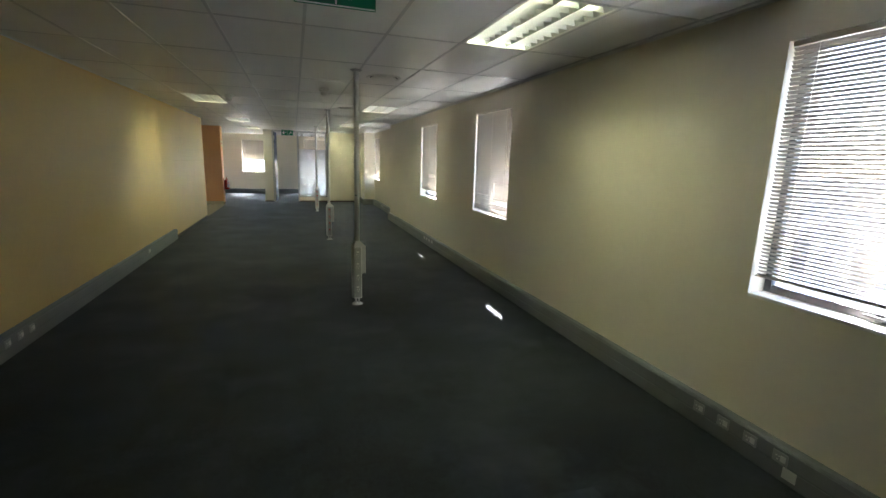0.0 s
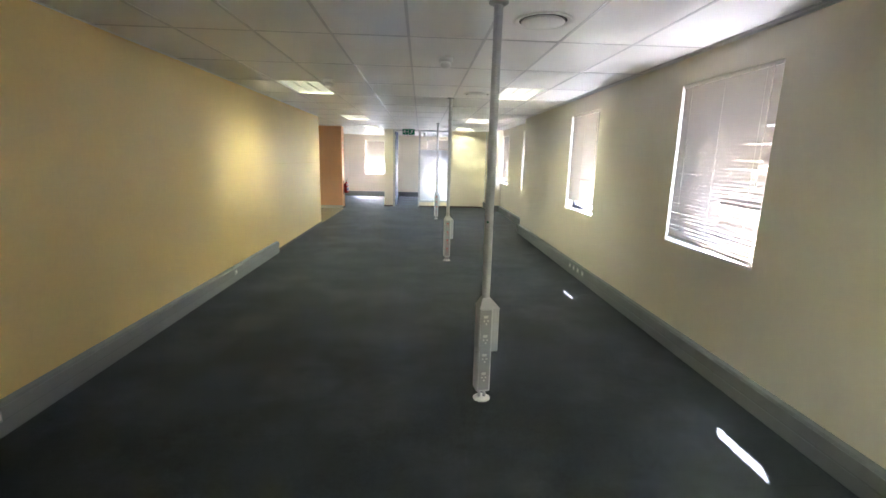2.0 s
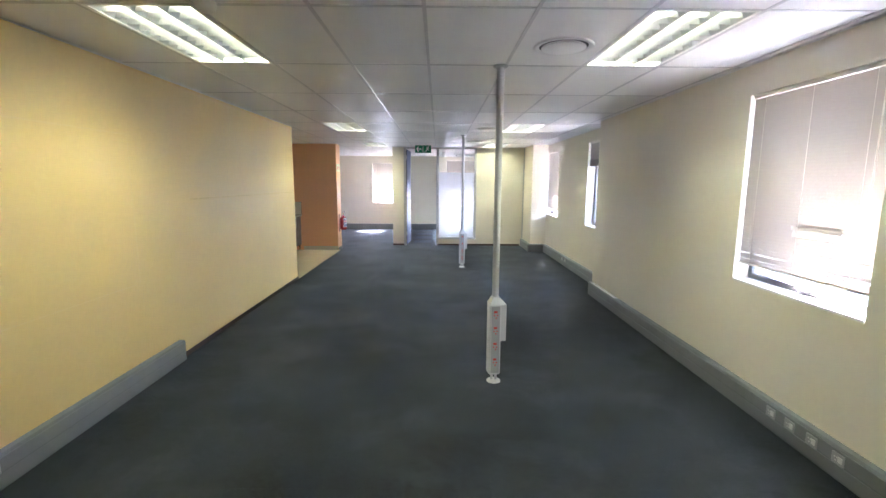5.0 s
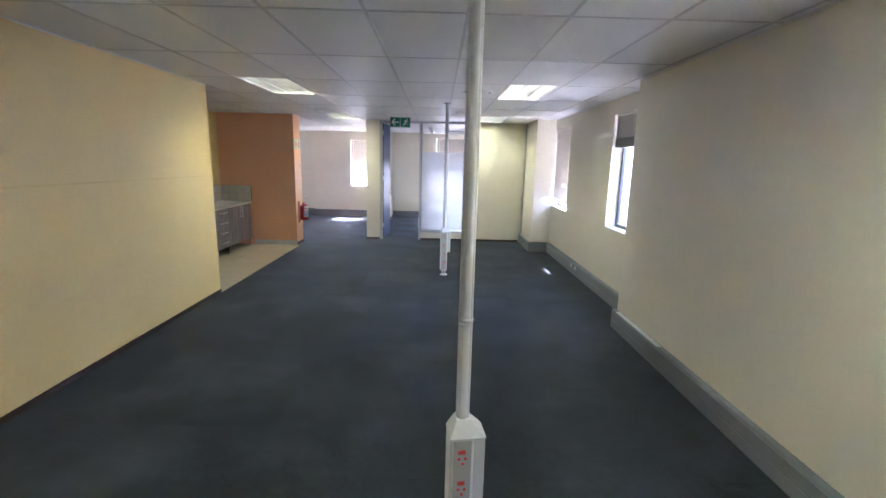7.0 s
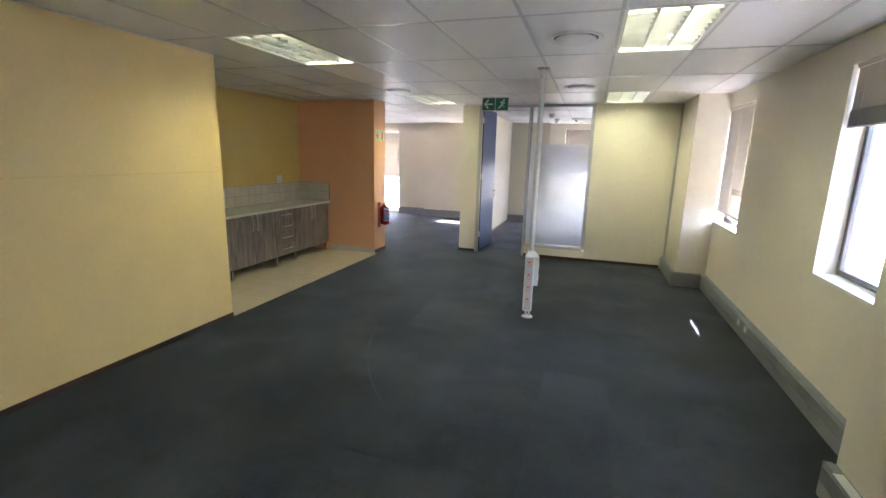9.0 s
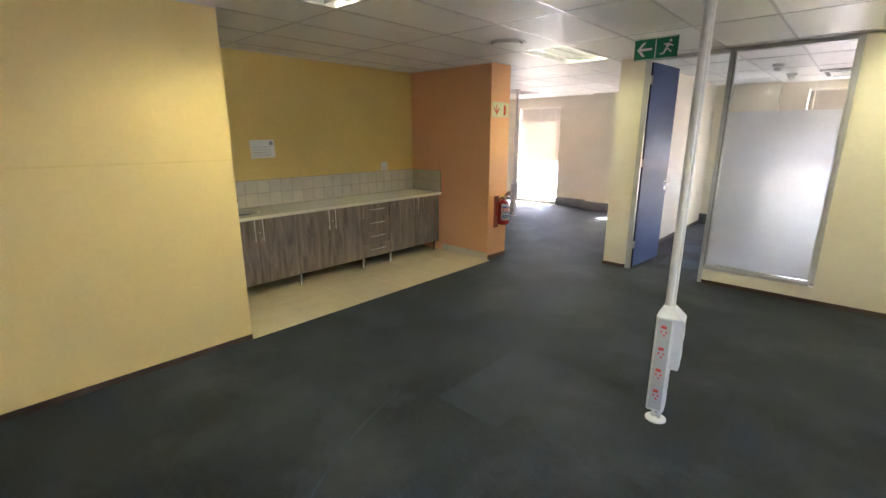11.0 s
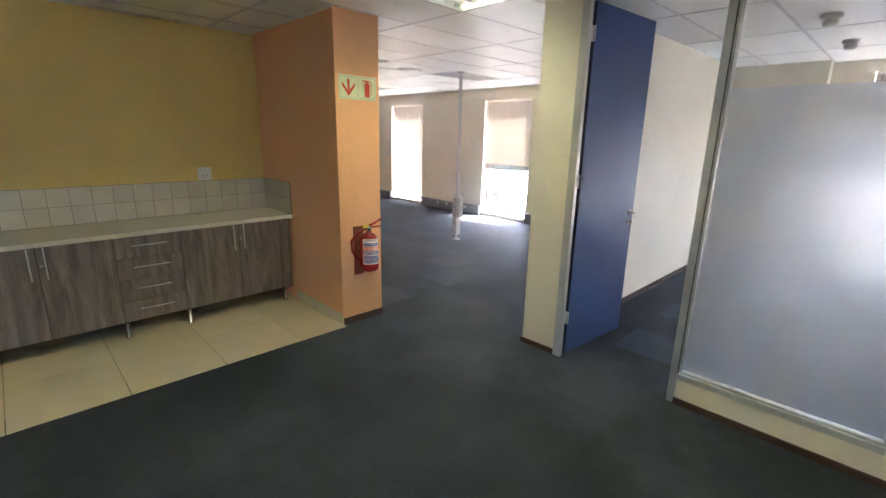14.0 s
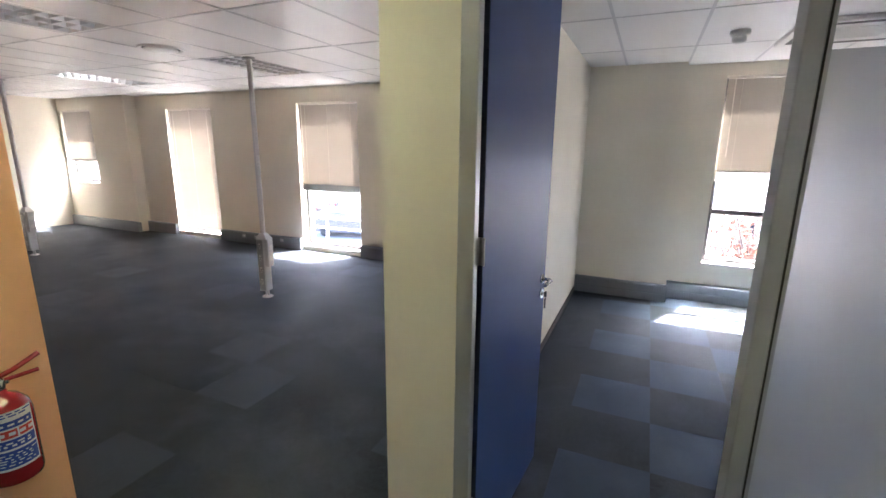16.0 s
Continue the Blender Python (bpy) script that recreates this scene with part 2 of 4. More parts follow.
LEAF = material("dry_leaves", (0.20, 0.085, 0.045), 0.7, vary=0.35, scale=6, fine=40)
BARK = material("bark", (0.12, 0.09, 0.07), 0.9, vary=0.3, fine=40)


# ---- mesh tools ----
class Build:
    """Gathers boxes, tubes and prisms into one mesh."""

    def __init__(self):
        self.bm = bmesh.new()

    def box(self, x0, x1, y0, y1, z0, z1, m=None, mat=0):
        c = [(x, y, z) for z in (z0, z1) for y in (y0, y1) for x in (x0, x1)]
        v = [self.bm.verts.new(m @ Vector(p) if m else p) for p in c]
        for f in ((0, 2, 3, 1), (4, 5, 7, 6), (0, 1, 5, 4), (2, 6, 7, 3), (0, 4, 6, 2), (1, 3, 7, 5)):
            self.bm.faces.new([v[i] for i in f]).material_index = mat
        return self

    def tube(self, a, b, r0, r1=None, n=16, caps=True, smooth=True):
        a, b = Vector(a), Vector(b)
        r1 = r0 if r1 is None else r1
        q = (b - a).to_track_quat("Z", "Y")
        rings = [[self.bm.verts.new(p + q @ Vector((r * math.cos(2 * math.pi * k / n), r * math.sin(2 * math.pi * k / n), 0))) for k in range(n)] for p, r in ((a, r0), (b, r1))]
        for k in range(n):
            f = self.bm.faces.new((rings[0][k], rings[0][(k + 1) % n], rings[1][(k + 1) % n], rings[1][k]))
            f.smooth = smooth
        if caps:
            self.bm.faces.new(rings[0][::-1])
            self.bm.faces.new(rings[1])
        return self

    def bent(self, points, r, n=10):
        """A round bar along a line of points."""
        pts = [Vector(p) for p in points]
        rings = []
        for i, p in enumerate(pts):
            d = (pts[min(i + 1, len(pts) - 1)] - pts[max(i - 1, 0)]).normalized()
            q = d.to_track_quat("Z", "Y")
            rings.append([self.bm.verts.new(p + q @ Vector((r * math.cos(2 * math.pi * k / n), r * math.sin(2 * math.pi * k / n), 0))) for k in range(n)])
        for a, b in zip(rings, rings[1:]):
            off = min(range(n), key=lambda s: (a[0].co - b[s].co).length)
            for k in range(n):
                f = self.bm.faces.new((a[k], a[(k + 1) % n], b[(k + 1 + off) % n], b[(k + off) % n]))
                f.smooth = True
        self.bm.faces.new(rings[0][::-1])
        self.bm.faces.new(rings[-1])
        return self

    def prism(self, outline, a, b, axis="z", m=None):
        """An outline in the two other axes (in x, y, z order), drawn out from a to b along axis."""
        def at(p, w):
            q = {"x": (w, p[0], p[1]), "y": (p[0], w, p[1]), "z": (p[0], p[1], w)}[axis]
            return m @ Vector(q) if m else q
        lo, hi = [self.bm.verts.new(at(p, a)) for p in outline], [self.bm.verts.new(at(p, b)) for p in outline]
        n = len(outline)
        for k in range(n):
            self.bm.faces.new((lo[k], lo[(k + 1) % n], hi[(k + 1) % n], hi[k]))
        self.bm.faces.new(lo[::-1])
        self.bm.faces.new(hi)
        return self

    def turned(self, profile, centre, n=24, m=None, open_top=False):
        """A profile of (radius, height) turned round an upright axis at centre."""
        c = Vector(centre)
        rings = [[self.bm.verts.new((m or Matrix()) @ (c + Vector((r * math.cos(2 * math.pi * k / n), r * math.sin(2 * math.pi * k / n), h)))) for k in range(n)] for r, h in profile]
        for a, b in zip(rings, rings[1:]):
            for k in range(n):
                f = self.bm.faces.new((a[k], a[(k + 1) % n], b[(k + 1) % n], b[k]))
                f.smooth = True
        if not open_top:
            self.bm.faces.new(rings[0][::-1])
        self.bm.faces.new(rings[-1])
        return self

    def done(self, name, mats, parent=None, bevel=0.0, place=None):
        bm = self.bm
        bmesh.ops.recalc_face_normals(bm, faces=bm.faces)
        if bevel:
            sharp = [e for e in bm.edges if len(e.link_faces) == 2 and e.calc_face_angle(0) > 0.6]
            bmesh.ops.bevel(bm, geom=sharp, offset=bevel, segments=2, profile=0.5, affect="EDGES", clamp_overlap=True)
        me = bpy.data.meshes.new(name)
        bm.to_mesh(me)
        bm.free()
        for m in mats if isinstance(mats, (list, tuple)) else [mats]:
            me.materials.append(m)
        ob = new(name, me)
        if parent:
            ob.parent = parent
        if place:
            ob.matrix_basis = place
        return ob


def empty(name, place, label, category, group=""):
    ob = new(name)
    ob.matrix_basis = place
    return tagged(ob, label, category, group)


def wall(name, axis, face, back, a0, a1, z0, z1, mat, label, openings=()):
    """A wall between the planes face and back across axis, running from a0 to a1, with openings (from, to, sill, head) cut through."""
    b = Build()
    f0, f1 = min(face, back), max(face, back)
    def put(p, q, u, v):
        if q - p > 1e-4 and v - u > 1e-4:
            b.box(f0, f1, p, q, u, v) if axis == "x" else b.box(p, q, f0, f1, u, v)
    at = a0
    for p, q, u, v in sorted(openings):
        put(at, p, z0, z1)
        put(p, q, z0, u)
        put(p, q, v, z1)
        at = q
    put(at, a1, z0, z1)
    return tagged(b.done(name, mat), label, "wall", kind="structure")


# ---- structure ----
H = 2.65            # ceiling
TOP = 2.95          # underside of the roof
LX, RX, RX2 = -2.155, 2.78, 3.06
KX, KY0, KY1 = -3.71, 14.61, 18.07
PY = 19.02          # front of the glazed partition
BY, BY2 = 23.50, 23.28
W1, W2, W3 = (1.51, 2.70, 0.96, 2.41), (6.04, 7.22, 0.96, 2.41), (9.15, 10.31, 0.95, 2.41)
W4, W5 = (13.78, 14.94, 0.94, 2.45), (16.90, 18.0, 0.94, 2.45)
W10 = (-2.04, -0.93, 0.955, 2.40)
W6, W7, W8, W9 = (-8.43, -7.22, 0.06, 2.39), (-5.27, -4.09, 0.06, 2.41), (-11.48, -10.42, 0.92, 2.41), (0.67, 1.86, 0.44, 2.52)

wall("wall_left", "x", LX, -3.71, -3.6, KY0, -0.1, TOP, YELLOW, "plain yellow painted plaster wall with faint scuffs")
wall("wall_kitchen", "x", KX, -3.9, KY0, KY1, -0.1, TOP, MUSTARD, "mustard painted kitchen wall above cream tiles")
wall("wall_orange", "y", KY1, 18.50, -12.6, -2.19, -0.1, TOP, ORANGE, "orange painted wall end beside the kitchen")
wall("wall_right", "x", RX, 3.10, -3.6, 13.6, -0.1, TOP, CREAM, "cream painted outer wall with three windows", [W1, W2, W3])
wall("wall_right_recess", "x", RX2, 3.38, 13.6, 23.80, -0.1, TOP, CREAM, "cream painted set-back outer wall with two windows", [W4, W5])
wall("wall_jog", "y", 13.6, 13.40, 3.101, 3.38, -0.1, TOP, CREAM, "short return of the cream outer wall")
wall("wall_behind", "y", -3.6, -3.8, -3.71, 3.16, -0.1, TOP, CREAM, "cream painted end wall")
wall("column", "y", 17.95, 19.10, 2.68, 3.058, -0.1, TOP, CREAM, "cream painted structural column against the outer wall")
wall("wall_stub", "y", PY, 19.12, -0.885, -0.582, -0.1, TOP, CREAM, "narrow cream wall end beside the blue door")
wall("wall_office", "x", -0.72, -0.885, 19.121, BY2, -0.1, TOP, CREAM, "cream drywall between office and open area")
wall("wall_partition", "y", PY, 19.12, 1.385, 2.679, -0.1, TOP, CREAM, "cream drywall beside the frosted glass panel")
wall("wall_back", "y", BY, 23.80, -9.3, 3.058, -0.1, TOP, CREAM, "cream outer wall with two tall windows", [W6, W7, W9, W10])
wall("wall_back_left", "y", BY2, 23.80, -12.6, -9.301, -0.1, TOP, CREAM, "cream outer wall with one window", [W8])
wall("pilaster", "y", BY2, BY - 0.001, -3.2, 0.27, -0.1, TOP, CREAM, "broad cream pilaster with a window in the outer wall", [W10])
wall("wall_far_left", "x", -11.56, -11.76, 18.501, BY2 - 0.001, -0.1, TOP, CREAM, "cream painted end wall of the far room")

wl = bpy.data.objects["wall_left"]
b = Build()
for y0, y1, z0, z1 in ((9.15, 10.45, 2.09, 2.10), (9.2, 10.4, 0.865, 0.872), (9.15, 9.158, 0.9, 2.08), (10.44, 10.447, 0.88, 2.08)):
    b.box(LX, LX + 0.0008, y0, y1, z0, z1)
b.done("paint_mark", YELLOW_OLD, wl)
b = Build()
rnd = random.Random(21)
y = 11.3
while y < KY0 - 0.02:
    d = min(rnd.uniform(0.10, 0.35), KY0 - 0.01 - y)
    e = rnd.uniform(0.003, 0.009)
    b.box(LX, LX + 0.0006, y, y + d, 1.545 - e, 1.545 + e)
    y += d + rnd.choice((0.0, 0.0, 0.03))
b.done("scuff_line", YELLOW_SCUFF, wl)["kind"] = "stuff"
b = Build()
b.box(-12.6, 3.42, -3.8, 23.80, -0.35, -0.008)
tagged(b.done("floor_slab", SLAB), "dark slab under the carpet tiles", "floor", kind="structure")
# Unseen roof added to keep sun out; the last box shades the recess window.
b = Build()
b.box(-12.6, 3.10, -3.8, 13.40, TOP, TOP + 0.3)
b.box(-12.6, 3.38, 13.40, 23.80, TOP, TOP + 0.3)
b.box(3.38, 3.95, 13.40, 16.35, TOP, TOP + 0.3)
tagged(b.done("sun_block_roof", RENDERED), "unseen concrete roof slab above the ceiling, overhang added to block the sun", "roof", kind="structure")

# ceiling of lay-in tiles on a metal grid
GX, GY, PX, PYG = 0.275, 8.06, 0.61, 1.2
LIT = [(1.495, 3.26), (1.495, 9.26), (-1.555, 9.26), (1.495, 14.06), (-1.555, 14.06), (1.495, 17.66), (-1.555, 17.66)]
UNLIT = [(-4.605, 18.86), (-4.605, 21.26), (-7.655, 21.26), (-7.655, 18.86)]
skip = {(round((x - GX) / PX), round((y - GY) / PYG)) for x, y in LIT + UNLIT}


def in_place(x0, x1, y0, y1):
    main = x1 > LX and x0 < RX2 and y0 < 19.1
    return main or (y1 > 18.4) or (y1 > KY0 and x1 > KX)


b = Build()
rnd = random.Random(4)
for i in range(-21, 6):
    for j in range(-10, 13):
        x0, y0 = GX + i * PX, GY + j * PYG
        if (i, j) in skip or not in_place(x0, x0 + PX, y0, y0 + PYG):
            continue
        d = rnd.uniform(-0.0012, 0.0012)
        x1 = min(x0 + PX, 3.0 if y0 < 12 else 3.3)
        if x1 - x0 < 0.03:
            continue
        b.box(x0 + 0.004, x1 - 0.004, y0 + 0.004, y0 + PYG - 0.004, H + 0.004 + d, H + 0.018)
for i in range(-21, 7):
    x = GX + i * PX
    y0 = -3.7 if x > LX - 0.3 else (KY0 - 0.2 if x > KX - 0.3 else 18.4)
    b.box(x - 0.011, x + 0.011, y0, 23.5, H, H + 0.012, mat=1)
for j in range(-10, 14):
    y = GY + j * PYG
    x0 = LX - 0.1 if y < KY0 else (KX - 0.1 if y < KY1 else -12.3)
    b.box(x0, 3.1, y - 0.011, y + 0.011, H + 0.001, H + 0.0125, mat=1)
tagged(b.done("ceiling", [TILE_CEIL, GRID]), "suspended ceiling of off-white tiles on a metal grid", "ceiling", kind="structure")

# grey shadow trims where ceiling meets wall
b = Build()
b.box(LX, LX + 0.012, -3.59, KY0, H - 0.008, H - 0.001)
b.box(RX - 0.012, RX, -3.59, 13.6, H - 0.008, H - 0.001)
b.box(RX2 - 0.012, RX2, 13.61, 17.94, H - 0.008, H - 0.001)
b.box(KX, KX + 0.02, KY0, KY1, H - 0.008, H - 0.001)
b.box(KX + 0.021, -2.19, KY1 - 0.02, KY1, H - 0.008, H - 0.001)
b.box(1.385, 2.66, PY - 0.02, PY, H - 0.008, H - 0.001)
b.box(-9.3, -3.2, BY - 0.02, BY, H - 0.008, H - 0.001)
tagged(b.done("ceiling_trim", WHITE), "thin grey angle trim along the ceiling edge", "trim", kind="structure")


# ---- skirting trunking and thin skirtings ----
def trunking(name, axis, face, sign, a0, a1, label, height=0.20):
    """Two-compartment dado trunking that stands out from the plane face towards sign."""
    b = Build()
    d = 0.058 * sign
    body = [(face, 0.0), (face + d, 0.0), (face + d, height - 0.012), (face + d - 0.012 * sign, height), (face, height)]
    b.prism(body, a0, a1, "y" if axis == "x" else "x")
    ob = tagged(b.done(name, TRUNK), label, "skirting", kind="structure")
    for z0, z1 in ((0.012, height * 0.46), (height * 0.52, height - 0.016)):
        b = Build()
        p, q = sorted((face + d, face + d + 0.005 * sign))
        b.box(p, q, a0 + 0.01, a1 - 0.01, z0, z1) if axis == "x" else b.box(a0 + 0.01, a1 - 0.01, p, q, z0, z1)
        b.done("lid", TRUNK_LID, ob)
    return ob


trunking("baseboard_left", "x", LX, 1, -3.55, 10.92, "grey plastic power trunking along the yellow wall")
trunking("baseboard_right", "x", RX, -1, -3.55, 13.6, "grey plastic power trunking under the windows")
trunking("baseboard_recess", "x", RX2, -1, 13.62, 17.89, "grey plastic power trunking in the recess")
trunking("baseboard_column", "y", 17.95, -1, 2.622, 3.0, "grey plastic trunking round the column front")
trunking("baseboard_column_side", "x", 2.68, -1, 17.951, PY - 0.001, "grey plastic trunking on the column side")
trunking("baseboard_back", "y", BY, -1, -7.20, -5.29, "grey plastic trunking between tall windows")
trunking("baseboard_back_corner", "y", BY, -1, -4.07, -3.262, "grey plastic trunking beside the tall window")
trunking("baseboard_back_left", "y", BY, -1, -9.298, -8.45, "grey plastic trunking beside the tall window")
trunking("baseboard_pilaster", "y", BY2, -1, -3.258, -0.887, "grey plastic trunking along the pilaster")
trunking("baseboard_office", "y", BY2, -1, -0.71, 0.33, "grey plastic trunking along the office pilaster")
trunking("baseboard_office_back", "y", BY, -1, 0.331, 3.0, "grey plastic trunking under the office window")
trunking("baseboard_far_left", "y", BY2, -1, -11.55, -9.25, "grey plastic trunking under the far window")

b = Build()
b.box(LX, LX + 0.014, 10.93, KY0, 0, 0.045)
b.box(-2.19, -2.176, KY1 + 0.002, 18.5, 0, 0.06)
b.box(-0.90, -0.585, PY - 0.014, PY, 0, 0.045)
b.box(-0.90, -0.886, PY + 0.001, BY2 - 0.06, 0, 0.045)
b.box(0.345, 2.60, PY - 0.014, PY, 0, 0.045)
b.box(-0.719, -0.705, 19.13, BY2 - 0.06, 0, 0.06)
tagged(b.done("baseboard_thin", BROWN, bevel=0.003), "thin dark brown timber skirting", "skirting", kind="structure")


# ---- windows and blinds ----
def window(name, axis, face, depth, span, label, transom=None, sill=True, out=1):
    """A dark aluminium window set back by depth in its opening, with reveals, sill, frame and glass; faces along axis, outdoors towards out."""
    a0, a1, z0, z1 = span
    ob = new(name)
    tagged(ob, label, "window", kind="structure")
    def put(b, d0, d1, p, q, u, v):
        e0, e1 = sorted((face + out * d0, face + out * d1))
        b.box(e0, e1, p, q, u, v) if axis == "x" else b.box(p, q, e0, e1, u, v)
    w = 0.045
    b = Build()
    for p, q, u, v in ((a0 + 0.004, a0 + w, z0 + 0.025, z1 - 0.004), (a1 - w, a1 - 0.004, z0 + 0.025, z1 - 0.004), (a0 + w, a1 - w, z0 + 0.025, z0 + 0.025 + w), (a0 + w, a1 - w, z1 - w, z1 - 0.004)):
        put(b, depth, depth + 0.05, p, q, u, v)
    if transom:
        put(b, depth, depth + 0.05, a0 + w, a1 - w, transom - 0.03, transom + 0.03)
    b.done("frame", BRONZE, ob, bevel=0.004)
    b = Build()
    put(b, depth + 0.02, depth + 0.026, a0 + w, a1 - w, z0 + 0.025 + w, z1 - w)
    g = b.done("pane", CLEAR, ob)
    g.visible_shadow = False
    if sill:
        b = Build()
        put(b, -0.004, depth + 0.05, a0 + 0.002, a1 - 0.002, z0 + 0.001, z0 + 0.022)
        b.done("sill", SILL, ob, bevel=0.004)
    b = Build()
    mid = (a0 + a1) / 2
    put(b, depth - 0.03, depth, mid - 0.06, mid + 0.06, z0 + 0.045, z0 + 0.06)
    put(b, depth - 0.016, depth, mid - 0.015, mid + 0.015, z0 + 0.03, z0 + 0.075)
    b.done("handle", DARK, ob, bevel=0.003)
    return ob


def blind(axis, at, span, bottom, tilt, label, slack=0.0, group="venetian blinds", out=1, skew=0.0, pitch=0.0225, half=0.0145, turned=()):
    """A venetian blind that hangs across the opening span from its head down to bottom; tilt in degrees raises the outer edge; turned (from, to, low, high) are stretches of slats twisted the other way."""
    a0, a1, z0, z1 = span
    a0, a1 = a0 + 0.012, a1 - 0.012
    ob = empty("venetian_blind", pose(0, 0, 0), label, "blind", group)
    def pt(d, a, z):
        return (at + out * d, a, z) if axis == "x" else (a, at + out * d, z)
    def put(b, d0, d1, p, q, u, v):
        e0, e1 = sorted((at + out * d0, at + out * d1))
        b.box(e0, e1, p, q, u, v) if axis == "x" else b.box(p, q, e0, e1, u, v)
    b = Build()
    put(b, -0.014, 0.014, a0, a1, z1 - 0.03, z1 - 0.003)
    b.done("headrail", BLIND, ob, bevel=0.003)
    n = int((z1 - 0.04 - bottom) / pitch)
    top = z1 - 0.045
    full = int((z1 - z0) / pitch)
    packed = max(0, full - n) if bottom > z0 + 0.25 else 0
    b = Build()
    rnd = random.Random(int(1000 * a0) + 7)
    c, s = half * math.cos(radians(tilt)), half * math.sin(radians(tilt))
    lo = bottom + 0.012 + packed * 0.0022
    for k in range(n):
        z = top - (top - lo) * k / max(1, n - 1)
        e = rnd.uniform(-0.0012, 0.0012) + (slack * rnd.uniform(-1, 1) * max(0, k / n - 0.75))
        sk = skew * (k / n) ** 2
        mid = 0.0016
        runs = [(a0 + 0.003, a1 - 0.003, c, s)]
        for g0, g1, low, high in turned:
            if low < z < high:
                g0, g1 = g0 + rnd.uniform(-0.02, 0.02), g1 + rnd.uniform(-0.02, 0.02)
                twist = radians(rnd.uniform(67, 73))
                runs = [(a0 + 0.003, g0, c, s), (g0, min(g1, a1 - 0.003), half * math.cos(twist), half * math.sin(twist)), (g1, a1 - 0.003, c, s)]
                runs = [(max(p, a0 + 0.003), q, u, v) for p, q, u, v in runs if q - max(p, a0 + 0.003) > 0.02]
        for p0, p1, cc, ss in runs:
            vs = []
            for a in (p0, p1):
                dz = (e - sk) * (1 - 2 * (a - a0) / (a1 - a0))
                vs.append([b.bm.verts.new(pt(d, a, z + dz + h)) for d, h in ((-cc, -ss), (0, mid), (cc, ss))])
            for q in range(2):
                b.bm.faces.new((vs[0][q], vs[0][q + 1], vs[1][q + 1], vs[1][q])).smooth = True
    for k in range(packed):
        z = bottom + 0.012 + 0.0022 * k
        put(b, -0.0125, 0.0125, a0 + 0.003, a1 - 0.003, z, z + 0.0006)
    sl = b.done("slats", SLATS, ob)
    sl["kind"] = "stuff"
    b = Build()
    sk = skew
    u = [pt(d, a, z) for a, dz in ((a0, -sk), (a1, sk)) for d, z in ((-0.012, bottom + dz), (0.012, bottom + dz), (0.012, bottom + 0.011 + dz), (-0.012, bottom + 0.011 + dz))]
    v = [b.bm.verts.new(p) for p in u]
    for f in ((0, 1, 2, 3), (7, 6, 5, 4), (0, 4, 5, 1), (1, 5, 6, 2), (2, 6, 7, 3), (3, 7, 4, 0)):
        b.bm.faces.new([v[i] for i in f])
    b.done("bottom_rail", BLIND, ob, bevel=0.002)
    for f in (0.12, 0.5, 0.88):
        a = a0 + (a1 - a0) * f
        Build().tube(pt(-0.013, a, bottom + 0.01), pt(-0.013, a, z1 - 0.03), 0.0011, n=5).done("cord", BLIND, ob)
    Build().tube(pt(-0.02, a0 + 0.07, z1 - 0.03), pt(-0.02, a0 + 0.075, max(z1 - 0.85, z0 + 0.15)), 0.004, n=6).done("wand", BLIND, ob)
    return ob


window("window_1", "x", RX, 0.12, W1, "dark aluminium framed office window")
window("window_2", "x", RX, 0.12, W2, "dark aluminium framed office window")
window("window_3", "x", RX, 0.12, W3, "dark aluminium framed office window")
window("window_4", "x", RX2, 0.14, W4, "dark aluminium framed office window in the recess")
window("window_5", "x", RX2, 0.14, W5, "dark aluminium framed office window near the column")
window("window_6", "y", BY, 0.14, W6, "tall window down to the floor")
window("window_7", "y", BY, 0.14, W7, "tall window down to the floor")
window("window_8", "y", BY2, 0.14, W8, "office window with white sill")
window("window_10", "y", BY2, 0.14, W10, "office window with white sill in the pilaster")
window("window_9", "y", BY, 0.12, W9, "office window with a transom bar", transom=1.05)
blind("x", RX + 0.03, W1, 1.085, -40, "cream venetian blind with open slats", slack=0.01, half=0.0125)
blind("x", RX + 0.017, W2, 1.005, -72, "cream venetian blind, slats nearly closed, some broken at the bottom", slack=0.03, skew=0.015, pitch=0.03, half=0.0164, turned=[(6.04, 6.50, 1.23, 1.44)])
blind("x", RX + 0.03, W3, 1.10, -68, "cream venetian blind, slats nearly closed", slack=0.02, half=0.0135, turned=[(9.38, 9.78, 1.375, 1.445)])
blind("x", RX2 + 0.035, W4, 2.02, -70, "cream venetian blind drawn up high")
blind("x", RX2 + 0.035, W5, 1.10, -72, "cream venetian blind, slats nearly closed, crooked at the bottom", slack=0.04, skew=0.02, turned=[(16.95, 17.43, 1.38, 1.445)])
blind("y", BY + 0.035, W6, 0.16, -67, "cream venetian blind with open slats down to the floor", slack=0.01)
blind("y", BY + 0.035, W7, 1.02, -70, "cream venetian blind, slats closed, drawn half down")
blind("y", BY2 + 0.035, W8, 1.36, -64, "cream venetian blind with open slats")
blind("y", BY2 + 0.035, W10, 1.45, -66, "cream venetian blind, slats nearly closed, drawn two thirds down")
blind("y", BY + 0.02, W9, 1.41, -74, "cream venetian blind, slats closed, drawn half down")


